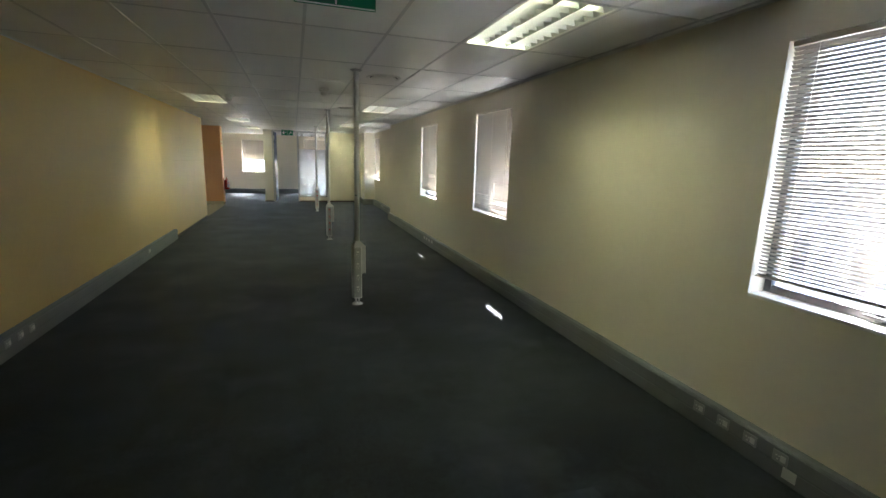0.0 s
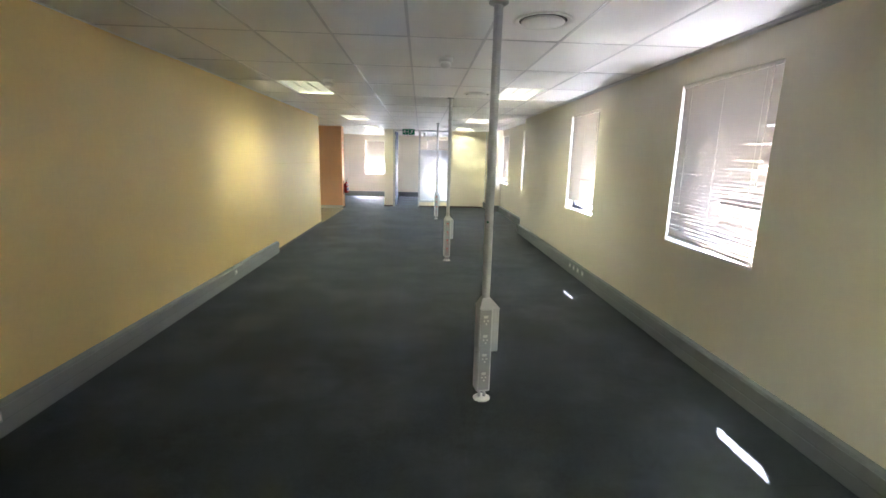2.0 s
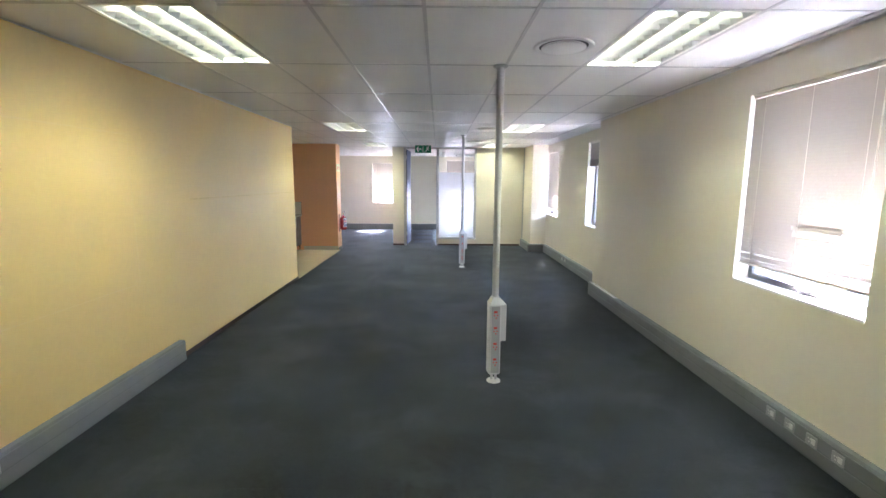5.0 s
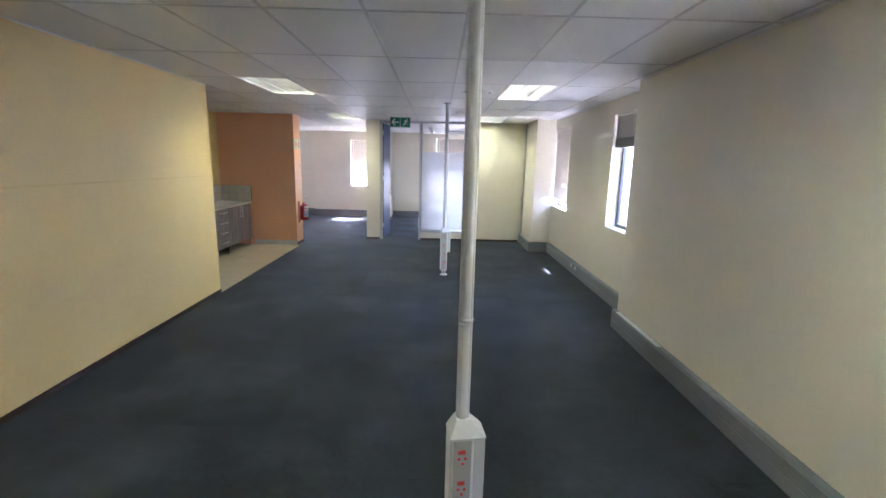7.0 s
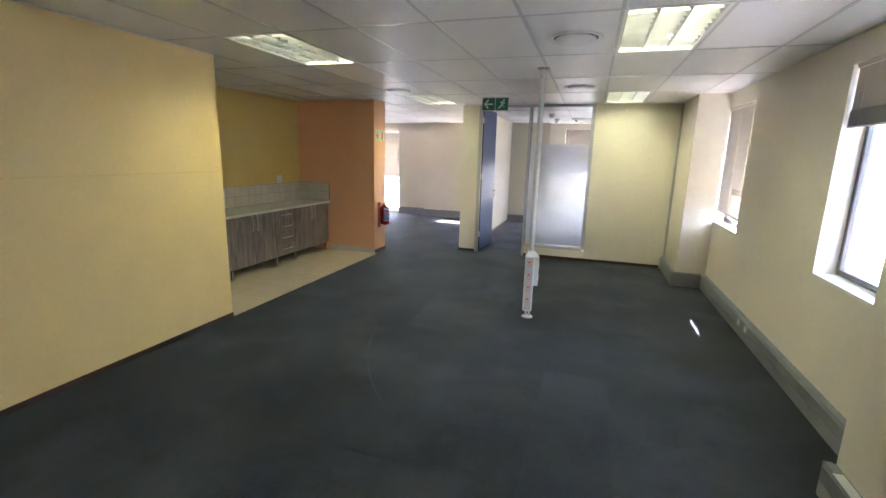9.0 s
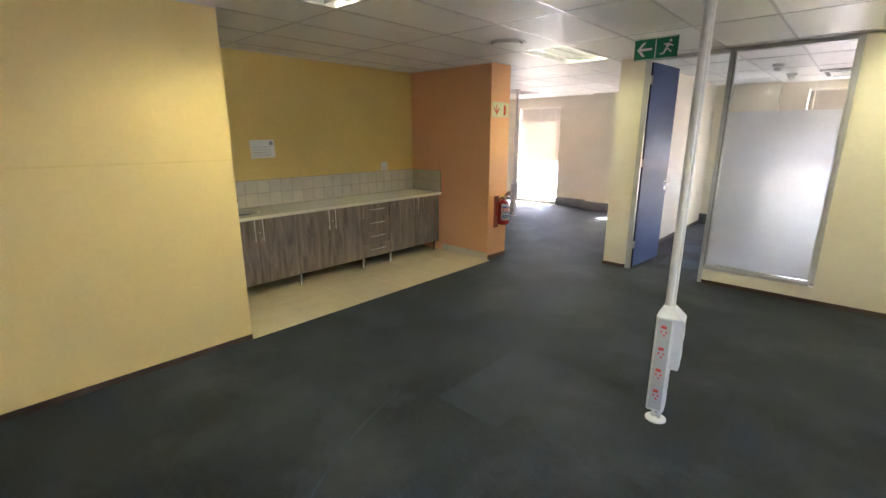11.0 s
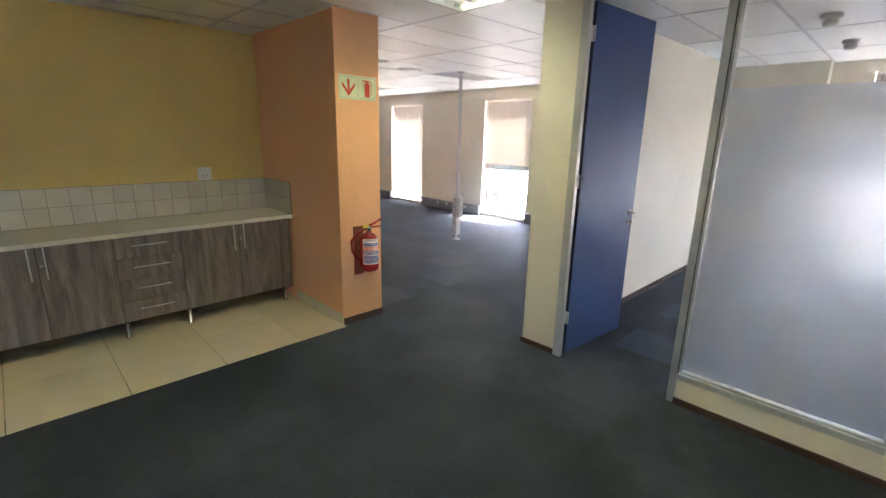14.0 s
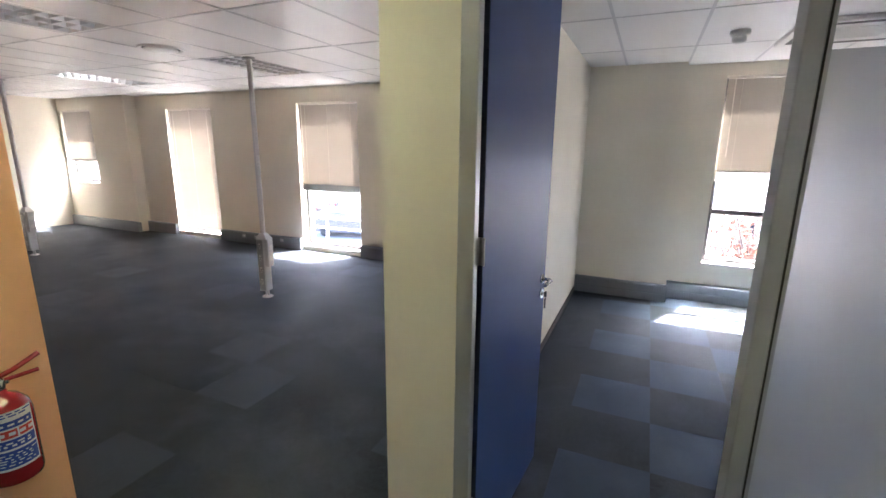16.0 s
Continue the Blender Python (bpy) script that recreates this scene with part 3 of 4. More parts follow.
# ---- ceiling fittings ----
def troffer(x, y, lit):
    """A recessed louvre light, one tile large, its corner at x, y."""
    label = "lit recessed fluorescent light with a louvre" if lit else "unlit recessed fluorescent light with a silver louvre"
    ob = empty("ceiling_light", pose(x, y, H), label, "ceiling light", "recessed ceiling lights")
    w, l, d = PX, PYG, 0.10
    b = Build()
    for x0, x1, y0, y1 in ((0.01, 0.03, 0.01, l - 0.01), (w - 0.03, w - 0.01, 0.01, l - 0.01), (0.03, w - 0.03, 0.01, 0.03), (0.03, w - 0.03, l - 0.03, l - 0.01)):
        b.box(x0, x1, y0, y1, 0.002, d)
    b.box(0.01, w - 0.01, 0.01, l - 0.01, d, d + 0.01)
    b.done("housing", REFLECTOR, ob)
    b = Build()
    bay = (w - 0.06) / 3
    for k in range(3):
        cx = 0.03 + bay * (k + 0.5)
        b.tube((cx, 0.05, 0.075), (cx, l - 0.05, 0.075), 0.013, n=8)
    b.done("tube", TUBE if lit else REFLECTOR, ob)
    b = Build()
    # long V-shaped reflectors between the tubes, and notched cross blades
    for k in range(1, 3):
        cx = 0.03 + bay * k
        b.prism([(cx - 0.003, 0.006), (cx + 0.003, 0.006), (cx + 0.030, 0.058), (cx - 0.030, 0.058)], 0.03, l - 0.03, "y")
    for sx in (0.03, w - 0.03):
        s = 1 if sx < 0.1 else -1
        b.prism([(sx, 0.006), (sx + s * 0.003, 0.006), (sx + s * 0.03, 0.058), (sx, 0.058)], 0.03, l - 0.03, "y")
    n = 11
    for k in range(1, n):
        cy = 0.03 + (l - 0.06) * k / n
        for q in range(3):
            x0 = 0.03 + bay * q
            b.prism([(cy - 0.001, 0.008), (cy + 0.001, 0.008), (cy + 0.009, 0.054), (cy - 0.009, 0.054)], x0 + 0.006, x0 + bay - 0.006, "x")
    b.done("louvre", LOUVRE, ob)
    return ob


for x, y in LIT:
    troffer(x, y, True)
for x, y in UNLIT:
    troffer(x, y, False)


def diffuser():
    ob = empty("air_diffuser", pose(1.21, 6.3, H), "round white ceiling air diffuser", "air vent", "round air diffusers")
    Build().turned([(0.20, 0.0), (0.205, -0.006), (0.19, -0.014), (0.165, -0.006), (0.16, 0.004)], (0, 0, 0), 32).done("ring", WHITE, ob)
    Build().turned([(0.135, -0.002), (0.15, -0.012), (0.145, -0.018), (0.05, -0.022), (0.001, -0.022)], (0, 0, 0), 32).done("plate", WHITE, ob)
    Build().turned([(0.163, 0.0), (0.163, -0.003), (0.148, -0.003), (0.148, 0.0)], (0, 0, 0), 32).done("gap", DARK, ob)
    return ob


first = diffuser()
for x, y in ((1.2, 9.92), (1.2, 14.67), (-1.33, 17.15), (1.18, 17.13), (-4.42, 20.73)):
    copy_thing(first, pose(x, y, H))


def detector():
    ob = empty("smoke_detector", pose(0.61, 7.6, H), "white smoke detector on the ceiling", "smoke detector", "smoke detectors")
    Build().turned([(0.070, 0.004), (0.070, -0.026), (0.062, -0.034), (0.001, -0.034)], (0, 0, 0), 20).done("base", WHITE, ob)
    Build().turned([(0.044, -0.034), (0.052, -0.058), (0.044, -0.080), (0.024, -0.092), (0.001, -0.092)], (0, 0, 0), 20).done("head", WHITE, ob)
    return ob


first = detector()
for x, y in ((-0.8, 9.1), (0.54, 22.0), (0.52, 20.75)):
    copy_thing(first, pose(x, y, H))

# cassette air conditioner in the office
ac = empty("air_conditioner", pose(1.3, 22.2, H), "white cassette air conditioner in the office ceiling", "air conditioner")
Build().prism([(-0.42, -0.42), (0.42, -0.42), (0.42, 0.42), (-0.42, 0.42)], -0.03, 0.003).done("panel", WHITE, ac, bevel=0.012)
b = Build()
for k in range(9):
    b.box(-0.2, 0.2, -0.2 + 0.045 * k, -0.175 + 0.045 * k, -0.036, -0.029)
b.done("grille", WHITE, ac)
b = Build()
for s in (-1, 1):
    b.box(-0.3, 0.3, s * 0.34 - 0.025, s * 0.34 + 0.025, -0.033, -0.029)
    b.box(s * 0.34 - 0.025, s * 0.34 + 0.025, -0.3, 0.3, -0.033, -0.029)
b.done("outlet", DARK, ac)


# ---- exit signs ----
def exit_sign(x, y):
    ob = empty("exit_sign", pose(x, y, 2.41), "green and white hanging exit sign with arrow", "sign", "exit signs")
    Build().box(-0.19, 0.19, -0.004, 0.004, 0, 0.19).done("plate", GREEN, ob, bevel=0.002)
    for s in (-0.14, 0.14):
        Build().tube((s, 0, 0.19), (s, 0, 0.24), 0.002, n=6).done("hanger", WHITE, ob)
    b = Build()
    y0, y1 = -0.0065, -0.0045
    b.box(-0.004, 0.004, y0, y1, 0.012, 0.178)
    b.box(-0.186, 0.186, y0, y1, 0.003, 0.009)
    b.box(-0.186, 0.186, y0, y1, 0.181, 0.187)
    b.box(-0.15, -0.03, y0, y1, 0.085, 0.105)
    b.prism([(-0.165, 0.095), (-0.115, 0.155), (-0.088, 0.155), (-0.138, 0.095), (-0.088, 0.035), (-0.115, 0.035)], y0, y1, "y")
    # plain bars in place of the pictogram
    b.prism([(0.085, 0.095), (0.105, 0.088), (0.125, 0.125), (0.105, 0.133)], y0, y1, "y")
    b.prism([(0.09, 0.095), (0.107, 0.085), (0.14, 0.06), (0.132, 0.05)], y0, y1, "y")
    b.prism([(0.085, 0.09), (0.10, 0.082), (0.075, 0.04), (0.04, 0.04), (0.04, 0.05), (0.068, 0.052)], y0, y1, "y")
    b.prism([(0.07, 0.13), (0.115, 0.125), (0.15, 0.11), (0.148, 0.10), (0.112, 0.113), (0.07, 0.12)], y0, y1, "y")
    b.tube((0.125, y0, 0.15), (0.125, y1, 0.15), 0.012, n=12)
    b.done("symbol", WHITE, ob)["kind"] = "stuff"
    return ob


exit_sign(-0.015, 17.63)
exit_sign(0.39, 3.15)


# ---- power poles ----
def power_pole(x, y, red):
    ob = empty("power_pole", pose(x, y, 0), "grey metal power pole with socket box, floor to ceiling", "power pole", "power poles")
    b = Build()
    outline = []
    for k in range(32):
        a = 2 * math.pi * k / 32
        r = 0.028 - 0.004 * max(0, math.cos(4 * (a - math.pi / 4))) ** 8
        outline.append((r * math.cos(a), r * math.sin(a)))
    b.prism(outline, 0.76, H - 0.012)
    b.done("post", POLE, ob)
    Build().turned([(0.062, 0.0), (0.062, -0.006), (0.05, -0.014), (0.034, -0.018)], (0, 0, H + 0.002), 24).done("ceiling_flange", POLE_COVER, ob)
    Build().turned([(0.062, 0.0), (0.062, 0.006), (0.052, 0.013), (0.02, 0.016)], (0, 0, 0), 24).done("foot", WHITE, ob)
    b = Build()
    b.tube((-0.018, 0, 0.012), (-0.018, 0, 0.085), 0.011, n=10)
    b.tube((0.018, 0, 0.012), (0.018, 0, 0.085), 0.011, n=10)
    b.done("stem", PLASTIC, ob)
    # socket box: a square body turned a little, and a shorter side box
    m = pose(0, 0, 0, 0, 0, 8)
    b = Build()
    body = [(-0.048, -0.062), (0.032, -0.062), (0.042, -0.052), (0.042, 0.042), (0.032, 0.052), (-0.048, 0.052), (-0.058, 0.042), (-0.058, -0.052)]
    b.prism(body, 0.085, 0.70, m=m)
    b.done("socket_box", PLASTIC, ob, bevel=0.002)
    b = Build()
    b.box(-0.044, 0.028, -0.066, -0.0615, 0.10, 0.692, m)
    b.done("cover", POLE_COVER, ob, bevel=0.001)
    b = Build()
    side = [(0.042, -0.05), (0.085, -0.05), (0.09, -0.044), (0.09, 0.04), (0.085, 0.046), (0.042, 0.046)]
    b.prism(side, 0.38, 0.70, m=m)
    b.done("data_box", PLASTIC, ob, bevel=0.002)
    # sloped cap
    b = Build()
    lo = [(-0.06, -0.066), (0.09, -0.066), (0.092, 0.05), (-0.06, 0.054)]
    hi = [(-0.03, -0.03), (0.03, -0.03), (0.03, 0.03), (-0.03, 0.03)]
    v0 = [b.bm.verts.new(m @ Vector((*p, 0.70))) for p in lo]
    v1 = [b.bm.verts.new(m @ Vector((*p, 0.765))) for p in hi]
    for k in range(4):
        b.bm.faces.new((v0[k], v0[(k + 1) % 4], v1[(k + 1) % 4], v1[k]))
    b.bm.faces.new(v0[::-1])
    b.bm.faces.new(v1)
    b.done("cap", PLASTIC, ob, bevel=0.002)
    for z in (0.615, 0.475, 0.335, 0.195):
        b = Build()
        y0, y1 = -0.0685, -0.0655
        b.box(-0.026, 0.004, y0, y1, z + 0.02, z + 0.038, m)
        for dx, dz in ((-0.022, 0.0), (0.004, 0.0), (-0.006, -0.022)):
            b.tube(m @ Vector((dx, y0, z + dz)), m @ Vector((dx, y1, z + dz)), 0.0065, n=8)
        b.done("outlet", RED if red else WHITE, ob)
    for z in (0.60, 0.47):
        b = Build()
        b.box(0.0895, 0.094, -0.03, 0.022, z - 0.028, z + 0.03, m)
        b.done("data_plate", WHITE, ob, bevel=0.001)
    return ob


pp = power_pole(0.848, 5.978, False)
Build().box(-0.020, -0.004, -0.0295, -0.026, 1.29, 1.302).done("green_tape", GREEN, pp)
pp = power_pole(0.848, 10.46, True)
b = Build()
b.tube((0, 0, 1.172), (0.002, 0.001, 1.190), 0.0290, 0.0296, n=20)
b.tube((0.001, 0, 1.162), (-0.002, -0.001, 1.176), 0.0288, 0.0292, n=20)
b.done("tape", PLASTIC, pp)
power_pole(0.848, 15.81, True)
power_pole(-3.97, 21.38, False)
power_pole(-8.8, 21.28, False)


# ---- trunking sockets ----
def socket_plate(axis, face, a, z, sign, twin=True):
    ob = new("wall_socket")
    ob.matrix_basis = pose(face, a, z, 0, 0, 0 if sign > 0 else 180) if axis == "x" else pose(a, face, z, 0, 0, -90)
    tagged(ob, "small white power socket on grey trunking", "socket", "trunking sockets")
    b = Build()
    b.box(0.0, 0.007, -0.042, 0.042, -0.034, 0.034)
    b.done("plate", POLE_COVER, ob, bevel=0.002)
    b = Build()
    b.box(0.007, 0.011, 0.004, 0.032, -0.016, 0.018)
    for dy, dz in ((-0.02, 0.008), (-0.004, 0.008), (-0.012, -0.012)):
        b.tube((0.0065, dy, dz), (0.009, dy, dz), 0.005, n=8)
    b.done("switch", WHITE, ob)
    return ob


for a in (4.95, 5.14, 5.325, 5.505, 9.0):
    socket_plate("x", LX + 0.063, a, 0.135, 1)
for a in (2.31, 2.49, 2.67, 2.85, 9.12, 9.31, 9.49, 9.66):
    socket_plate("x", RX - 0.063, a, 0.135, -1)
for a in (15.88, 16.10):
    socket_plate("x", RX2 - 0.063, a, 0.135, -1)
for a in (-6.6, -6.3, -6.0, -5.7):
    socket_plate("y", BY - 0.063, a, 0.135, 1)
plate = Build().box(RX - 0.066, RX - 0.0625, 2.215, 2.29, 0.03, 0.095).done("blank_plate", WHITE, bevel=0.002)
tagged(plate, "worn white blank plate on grey trunking", "plate")
lid = Build()
lid.box(RX - 0.060, RX - 0.012, 12.55, 13.50, 0.201, 0.205)
tagged(lid.done("loose_strip", PLASTIC, bevel=0.002), "loose white lid lying on the grey trunking", "loose strip")
strut = Build().box(RX - 0.055, RX - 0.012, 13.602, 13.615, 0.0, 0.199).done("trunking_end_cap", TRUNK, bevel=0.003)
tagged(strut, "grey end cap of the trunking", "end cap")
cond = Build().box(2.652, 2.679, PY - 0.026, PY - 0.001, 0.19, H).done("conduit", ALU, bevel=0.003)
tagged(cond, "thin grey vertical conduit beside the column", "conduit")


# ---- glazed partition and door ----
part = new("glazed_partition")
tagged(part, "aluminium framed glass panel with frosted film", "partition", kind="structure")
b = Build()
b.box(0.300, 0.345, PY - 0.004, 19.124, 0, H)
b.box(1.345, 1.384, PY - 0.004, 19.124, 0.21, H)
b.box(0.346, 1.344, PY - 0.004, 19.124, 0.175, 0.215)
b.box(0.346, 1.344, PY - 0.004, 19.124, H - 0.04, H)
b.done("frame", ALU, part, bevel=0.004)
b = Build()
b.box(0.346, 0.362, PY + 0.01, 19.10, 0.216, H - 0.041)
b.box(1.328, 1.344, PY + 0.01, 19.10, 0.216, H - 0.041)
b.box(0.363, 1.327, PY + 0.01, 19.10, 0.216, 0.232)
b.done("glazing_bead", ALU, part)
# Thin dark strip stands in for the shaded gap between post and bead.
Build().box(0.3455, 0.349, PY - 0.0055, PY + 0.009, 0.216, H - 0.041).done("gap_strip", DARK, part)
b = Build().box(0.346, 1.384, PY, 19.12, 0.0, 0.174)
b.done("kick_panel", CREAM, part)
b = Build().box(0.360, 1.330, PY + 0.045, PY + 0.053, 0.228, H - 0.04)
b.done("pane", CLEAR, part).visible_shadow = False
b = Build().box(0.364, 1.326, PY + 0.040, PY + 0.0435, 0.236, 1.99)
b.done("frosted_film", FROST, part)

fr = new("door_frame")
tagged(fr, "aluminium full height door frame", "door frame", kind="structure")
b = Build()
b.box(-0.581, -0.518, PY - 0.012, PY + 0.03, 0, H)
b.box(-0.578, -0.548, PY + 0.031, 19.132, 0, H)
b.box(-0.504, 0.299, PY - 0.004, 19.124, H - 0.045, H)
b.done("jamb", ALU, fr, bevel=0.004)

door = empty("door", pose(-0.507, 19.072, 0.012, 0, 0, 85.7), "blue laminate office door standing wide open", "door")
Build().box(0.0, 0.83, 0.0, 0.044, 0, 2.585).done("leaf", BLUE, door, bevel=0.002)
Build().box(-0.0025, -0.0005, 0.001, 0.043, 0.002, 2.583).done("edge", BLUE_EDGE, door)
for z in (0.26, 1.33, 2.33):
    b = Build()
    b.box(-0.005, -0.002, 0.0, 0.04, z, z + 0.1)
    b.box(-0.024, -0.004, 0.012, 0.016, z, z + 0.1)
    b.tube((-0.008, -0.004, z), (-0.008, -0.004, z + 0.1), 0.006, n=8)
    b.done("hinge", ALU, door)
b = Build()
for s, y in ((-1, 0.0), (1, 0.044)):
    b.tube((0.765, y, 1.085), (0.765, y + s * 0.008, 1.085), 0.025, n=18)
    b.bent([(0.765, y + s * 0.006, 1.085), (0.765, y + s * 0.045, 1.085), (0.755, y + s * 0.052, 1.085), (0.66, y + s * 0.05, 1.083)], 0.009)
    b.tube((0.765, y, 1.005), (0.765, y + s * 0.009, 1.005), 0.025, n=18)
    b.tube((0.765, y, 1.005), (0.765, y + s * 0.02, 1.005), 0.009, n=10)
b.done("handle", CHROME, door)
b = Build()
b.box(0.758, 0.772, -0.031, -0.020, 0.99, 1.02)
b.box(0.756, 0.774, -0.028, -0.023, 0.93, 0.985)
b.done("key", DARK, door, bevel=0.002)


# ---- kitchen ----
def pull(b, y, z, upright, x, length=0.2):
    if upright:
        b.tube((x + 0.03, y, z - length / 2), (x + 0.03, y, z + length / 2), 0.005, n=8)
        for s in (-0.4, 0.4):
            b.tube((x, y, z + s * length), (x + 0.03, y, z + s * length), 0.004, n=8)
    else:
        b.tube((x + 0.03, y - length / 2, z), (x + 0.03, y + length / 2, z), 0.005, n=8)
        for s in (-0.4, 0.4):
            b.tube((x, y + s * length, z), (x + 0.03, y + s * length, z), 0.004, n=8)


FX = -3.11
def unit(y0, y1, drawers, label):
    ob = empty("base_cabinet", pose(0, 0, 0), label, "cabinet", "kitchen base cabinets")
    b = Build()
    b.box(KX + 0.02, FX - 0.02, y0 + 0.001, y1 - 0.001, 0.15, 0.862)
    b.done("body", CARCASS, ob)
    if drawers:
        for k in range(4):
            z0 = 0.145 + 0.179 * k
            d = Build().box(FX - 0.0195, FX, y0 + 0.003, y1 - 0.003, z0 + 0.003, z0 + 0.175).done("drawer", WOOD, ob, bevel=0.0015)
            h = Build()
            pull(h, (y0 + y1) / 2, z0 + 0.105, False, FX, 0.26)
            h.done("handle", HANDLE, d)
    else:
        mid = (y0 + y1) / 2
        for p, q, hy in ((y0, mid, mid - 0.045), (mid, y1, mid + 0.045)):
            d = Build().box(FX - 0.0195, FX, p + 0.003, q - 0.003, 0.147, 0.858).done("door", WOOD, ob, bevel=0.0015)
            h = Build()
            pull(h, hy, 0.74, True, FX, 0.24)
            h.done("handle", HANDLE, d)
        k = Build()
        k.tube((FX, mid + 0.02, 0.72), (FX + 0.006, mid + 0.02, 0.72), 0.009, n=12)
        k.done("lock", STEEL, ob)
    for y in (y0 + 0.01,) + ((y1 - 0.06,) if y1 > 18 else ()):
        for x in (FX - 0.022, KX + 0.1):
            Build().turned([(0.02, 0.0), (0.02, 0.012), (0.015, 0.014), (0.015, 0.149)], (x, y, 0.004), 12).done("leg", CHROME, ob)
    return ob


end = Build().box(KX + 0.02, FX - 0.001, 18.0205, 18.036, 0.147, 0.862).done("end_panel", WOOD)
tagged(end, "grey oak laminate end panel of the cabinets", "panel")
unit(14.74, 15.655, False, "grey oak laminate sink cabinet on chrome legs")
unit(15.655, 16.58, False, "grey oak laminate cabinet on chrome legs")
unit(16.58, 17.05, True, "grey oak laminate drawer unit on chrome legs")
unit(17.05, 18.02, False, "grey oak laminate cabinet on chrome legs")
fill = Build().box(FX - 0.02, FX - 0.001, KY0 + 0.003, 14.738, 0.147, 0.858).done("filler_panel", WOOD)
tagged(fill, "narrow grey oak laminate filler panel beside the cabinets", "panel")

top = empty("worktop", pose(0, 0, 0), "cream composite worktop with a pale front edge", "worktop")
SX, SY, SR = -3.40, 15.15, 0.19
b = Build()
n = 32
ring0 = [(SX + SR * math.cos(2 * math.pi * k / n), SY + SR * math.sin(2 * math.pi * k / n)) for k in range(n)]
b.box(KX + 0.003, FX + 0.03, KY0 + 0.003, SY - 0.23, 0.865, 0.90)
b.box(KX + 0.003, FX + 0.03, SY + 0.23, KY1 - 0.003, 0.865, 0.90)
out = []
for x, y in ring0:
    dx, dy = x - SX, y - SY
    x0, x1 = KX + 0.003 - SX, FX + 0.03 - SX
    s = min(x1 / dx if dx > 1e-6 else 9e9, x0 / dx if dx < -1e-6 else 9e9, 0.23 / abs(dy) if abs(dy) > 1e-6 else 9e9)
    out.append((SX + dx * s, SY + dy * s))
for z in (0.865, 0.90):
    v0, v1 = [b.bm.verts.new((*p, z)) for p in ring0], [b.bm.verts.new((*p, z)) for p in out]
    for k in range(n):
        b.bm.faces.new((v0[k], v0[(k + 1) % n], v1[(k + 1) % n], v1[k]))
    corners = [(KX + 0.003, SY - 0.23), (KX + 0.003, SY + 0.23), (FX + 0.03, SY - 0.23), (FX + 0.03, SY + 0.23)]
    for cx, cy in corners:
        near = sorted(range(n), key=lambda k: (out[k][0] - cx) ** 2 + (out[k][1] - cy) ** 2)[:2]
        if abs(near[0] - near[1]) in (1, n - 1):
            b.bm.faces.new((b.bm.verts.new((cx, cy, z)), v1[near[0]], v1[near[1]]))
b.box(FX + 0.0295, FX + 0.031, SY - 0.23, SY + 0.23, 0.865, 0.90)
b.done("slab", STONE, top)
sk = empty("sink", pose(SX, SY, 0.90), "round stainless steel sink set into the worktop", "sink")
Build().turned([(0.205, 0.0015), (0.207, 0.004), (0.192, 0.005), (0.183, -0.005), (0.175, -0.11), (0.15, -0.135), (0.03, -0.14), (0.001, -0.14)], (0, 0, 0), 40, None, True).done("bowl", STEEL, sk)
tap = empty("tap", pose(-3.585, 15.06, 0.90), "chrome swan neck kitchen tap", "tap")
b = Build()
b.turned([(0.024, 0.002), (0.024, 0.01), (0.014, 0.014), (0.014, 0.07), (0.009, 0.075)], (0, 0, 0), 16)
arc = [(0.0, 0.0, 0.06), (0.0, 0.0, 0.13)] + [(0.055 * (1 - math.cos(a)) * 0.7, 0.055 * (1 - math.cos(a)) * 1.1, 0.14 + 0.09 * math.sin(a)) for a in [math.pi * k / 10 for k in range(11)]]
b.bent(arc + [(arc[-1][0], arc[-1][1], 0.115)], 0.0085)
b.done("spout", CHROME, tap)
b = Build()
b.bent([(0, -0.01, 0.045), (0.01, -0.04, 0.05), (0.02, -0.065, 0.055)], 0.008)
b.tube((0.02, -0.06, 0.035), (0.02, -0.06, 0.075), 0.018, 0.014, n=10)
b.done("handle", CHROME, tap)

for y, z in ((16.22, 1.50), (16.42, 1.52)):
    tagged(Build().tube((KX, y, z), (KX + 0.004, y, z), 0.008, n=10).done("wall_plug", YELLOW_OLD), "small painted-over plastic plug in the mustard wall", "wall plug", "wall plugs")
note = empty("notice", pose(KX + 0.001, 15.63, 1.575), "white paper notice with a round stamp", "notice")
Build().box(0, 0.0012, -0.15, 0.15, -0.105, 0.105, pose(0, 0, 0, 1.5, 0, 0)).done("sheet", PAPER, note)
b = Build()
for k in range(4):
    b.box(0.0014, 0.0018, -0.12, 0.115 - 0.02 * (k % 2), 0.02 - 0.03 * k, 0.025 - 0.03 * k)
b.tube((0.0014, 0.105, 0.065), (0.0018, 0.105, 0.065), 0.026, n=20)
b.done("print", INK, note)


def switch_plate(place, label):
    ob = empty("socket_outlet", place, label, "socket")
    Build().box(0, 0.009, -0.062, 0.062, -0.062, 0.062).done("plate", WHITE, ob, bevel=0.003)
    b = Build()
    for dy, dz in ((-0.02, -0.02), (0.02, -0.02), (0, -0.04)):
        b.tube((0.008, dy, dz), (0.0096, dy, dz), 0.005, n=8)
    b.done("slot", DARK, ob)
    Build().box(0.009, 0.013, -0.02, 0.02, 0.015, 0.045).done("switch", WHITE, ob, bevel=0.002)
    return ob


switch_plate(pose(KX + 0.001, 17.48, 1.285), "white double wall socket above the tiles")
switch_plate(pose(-3.2, KY0 + 0.001, 1.45, 0, 0, 90), "white wall switch in the kitchen alcove")

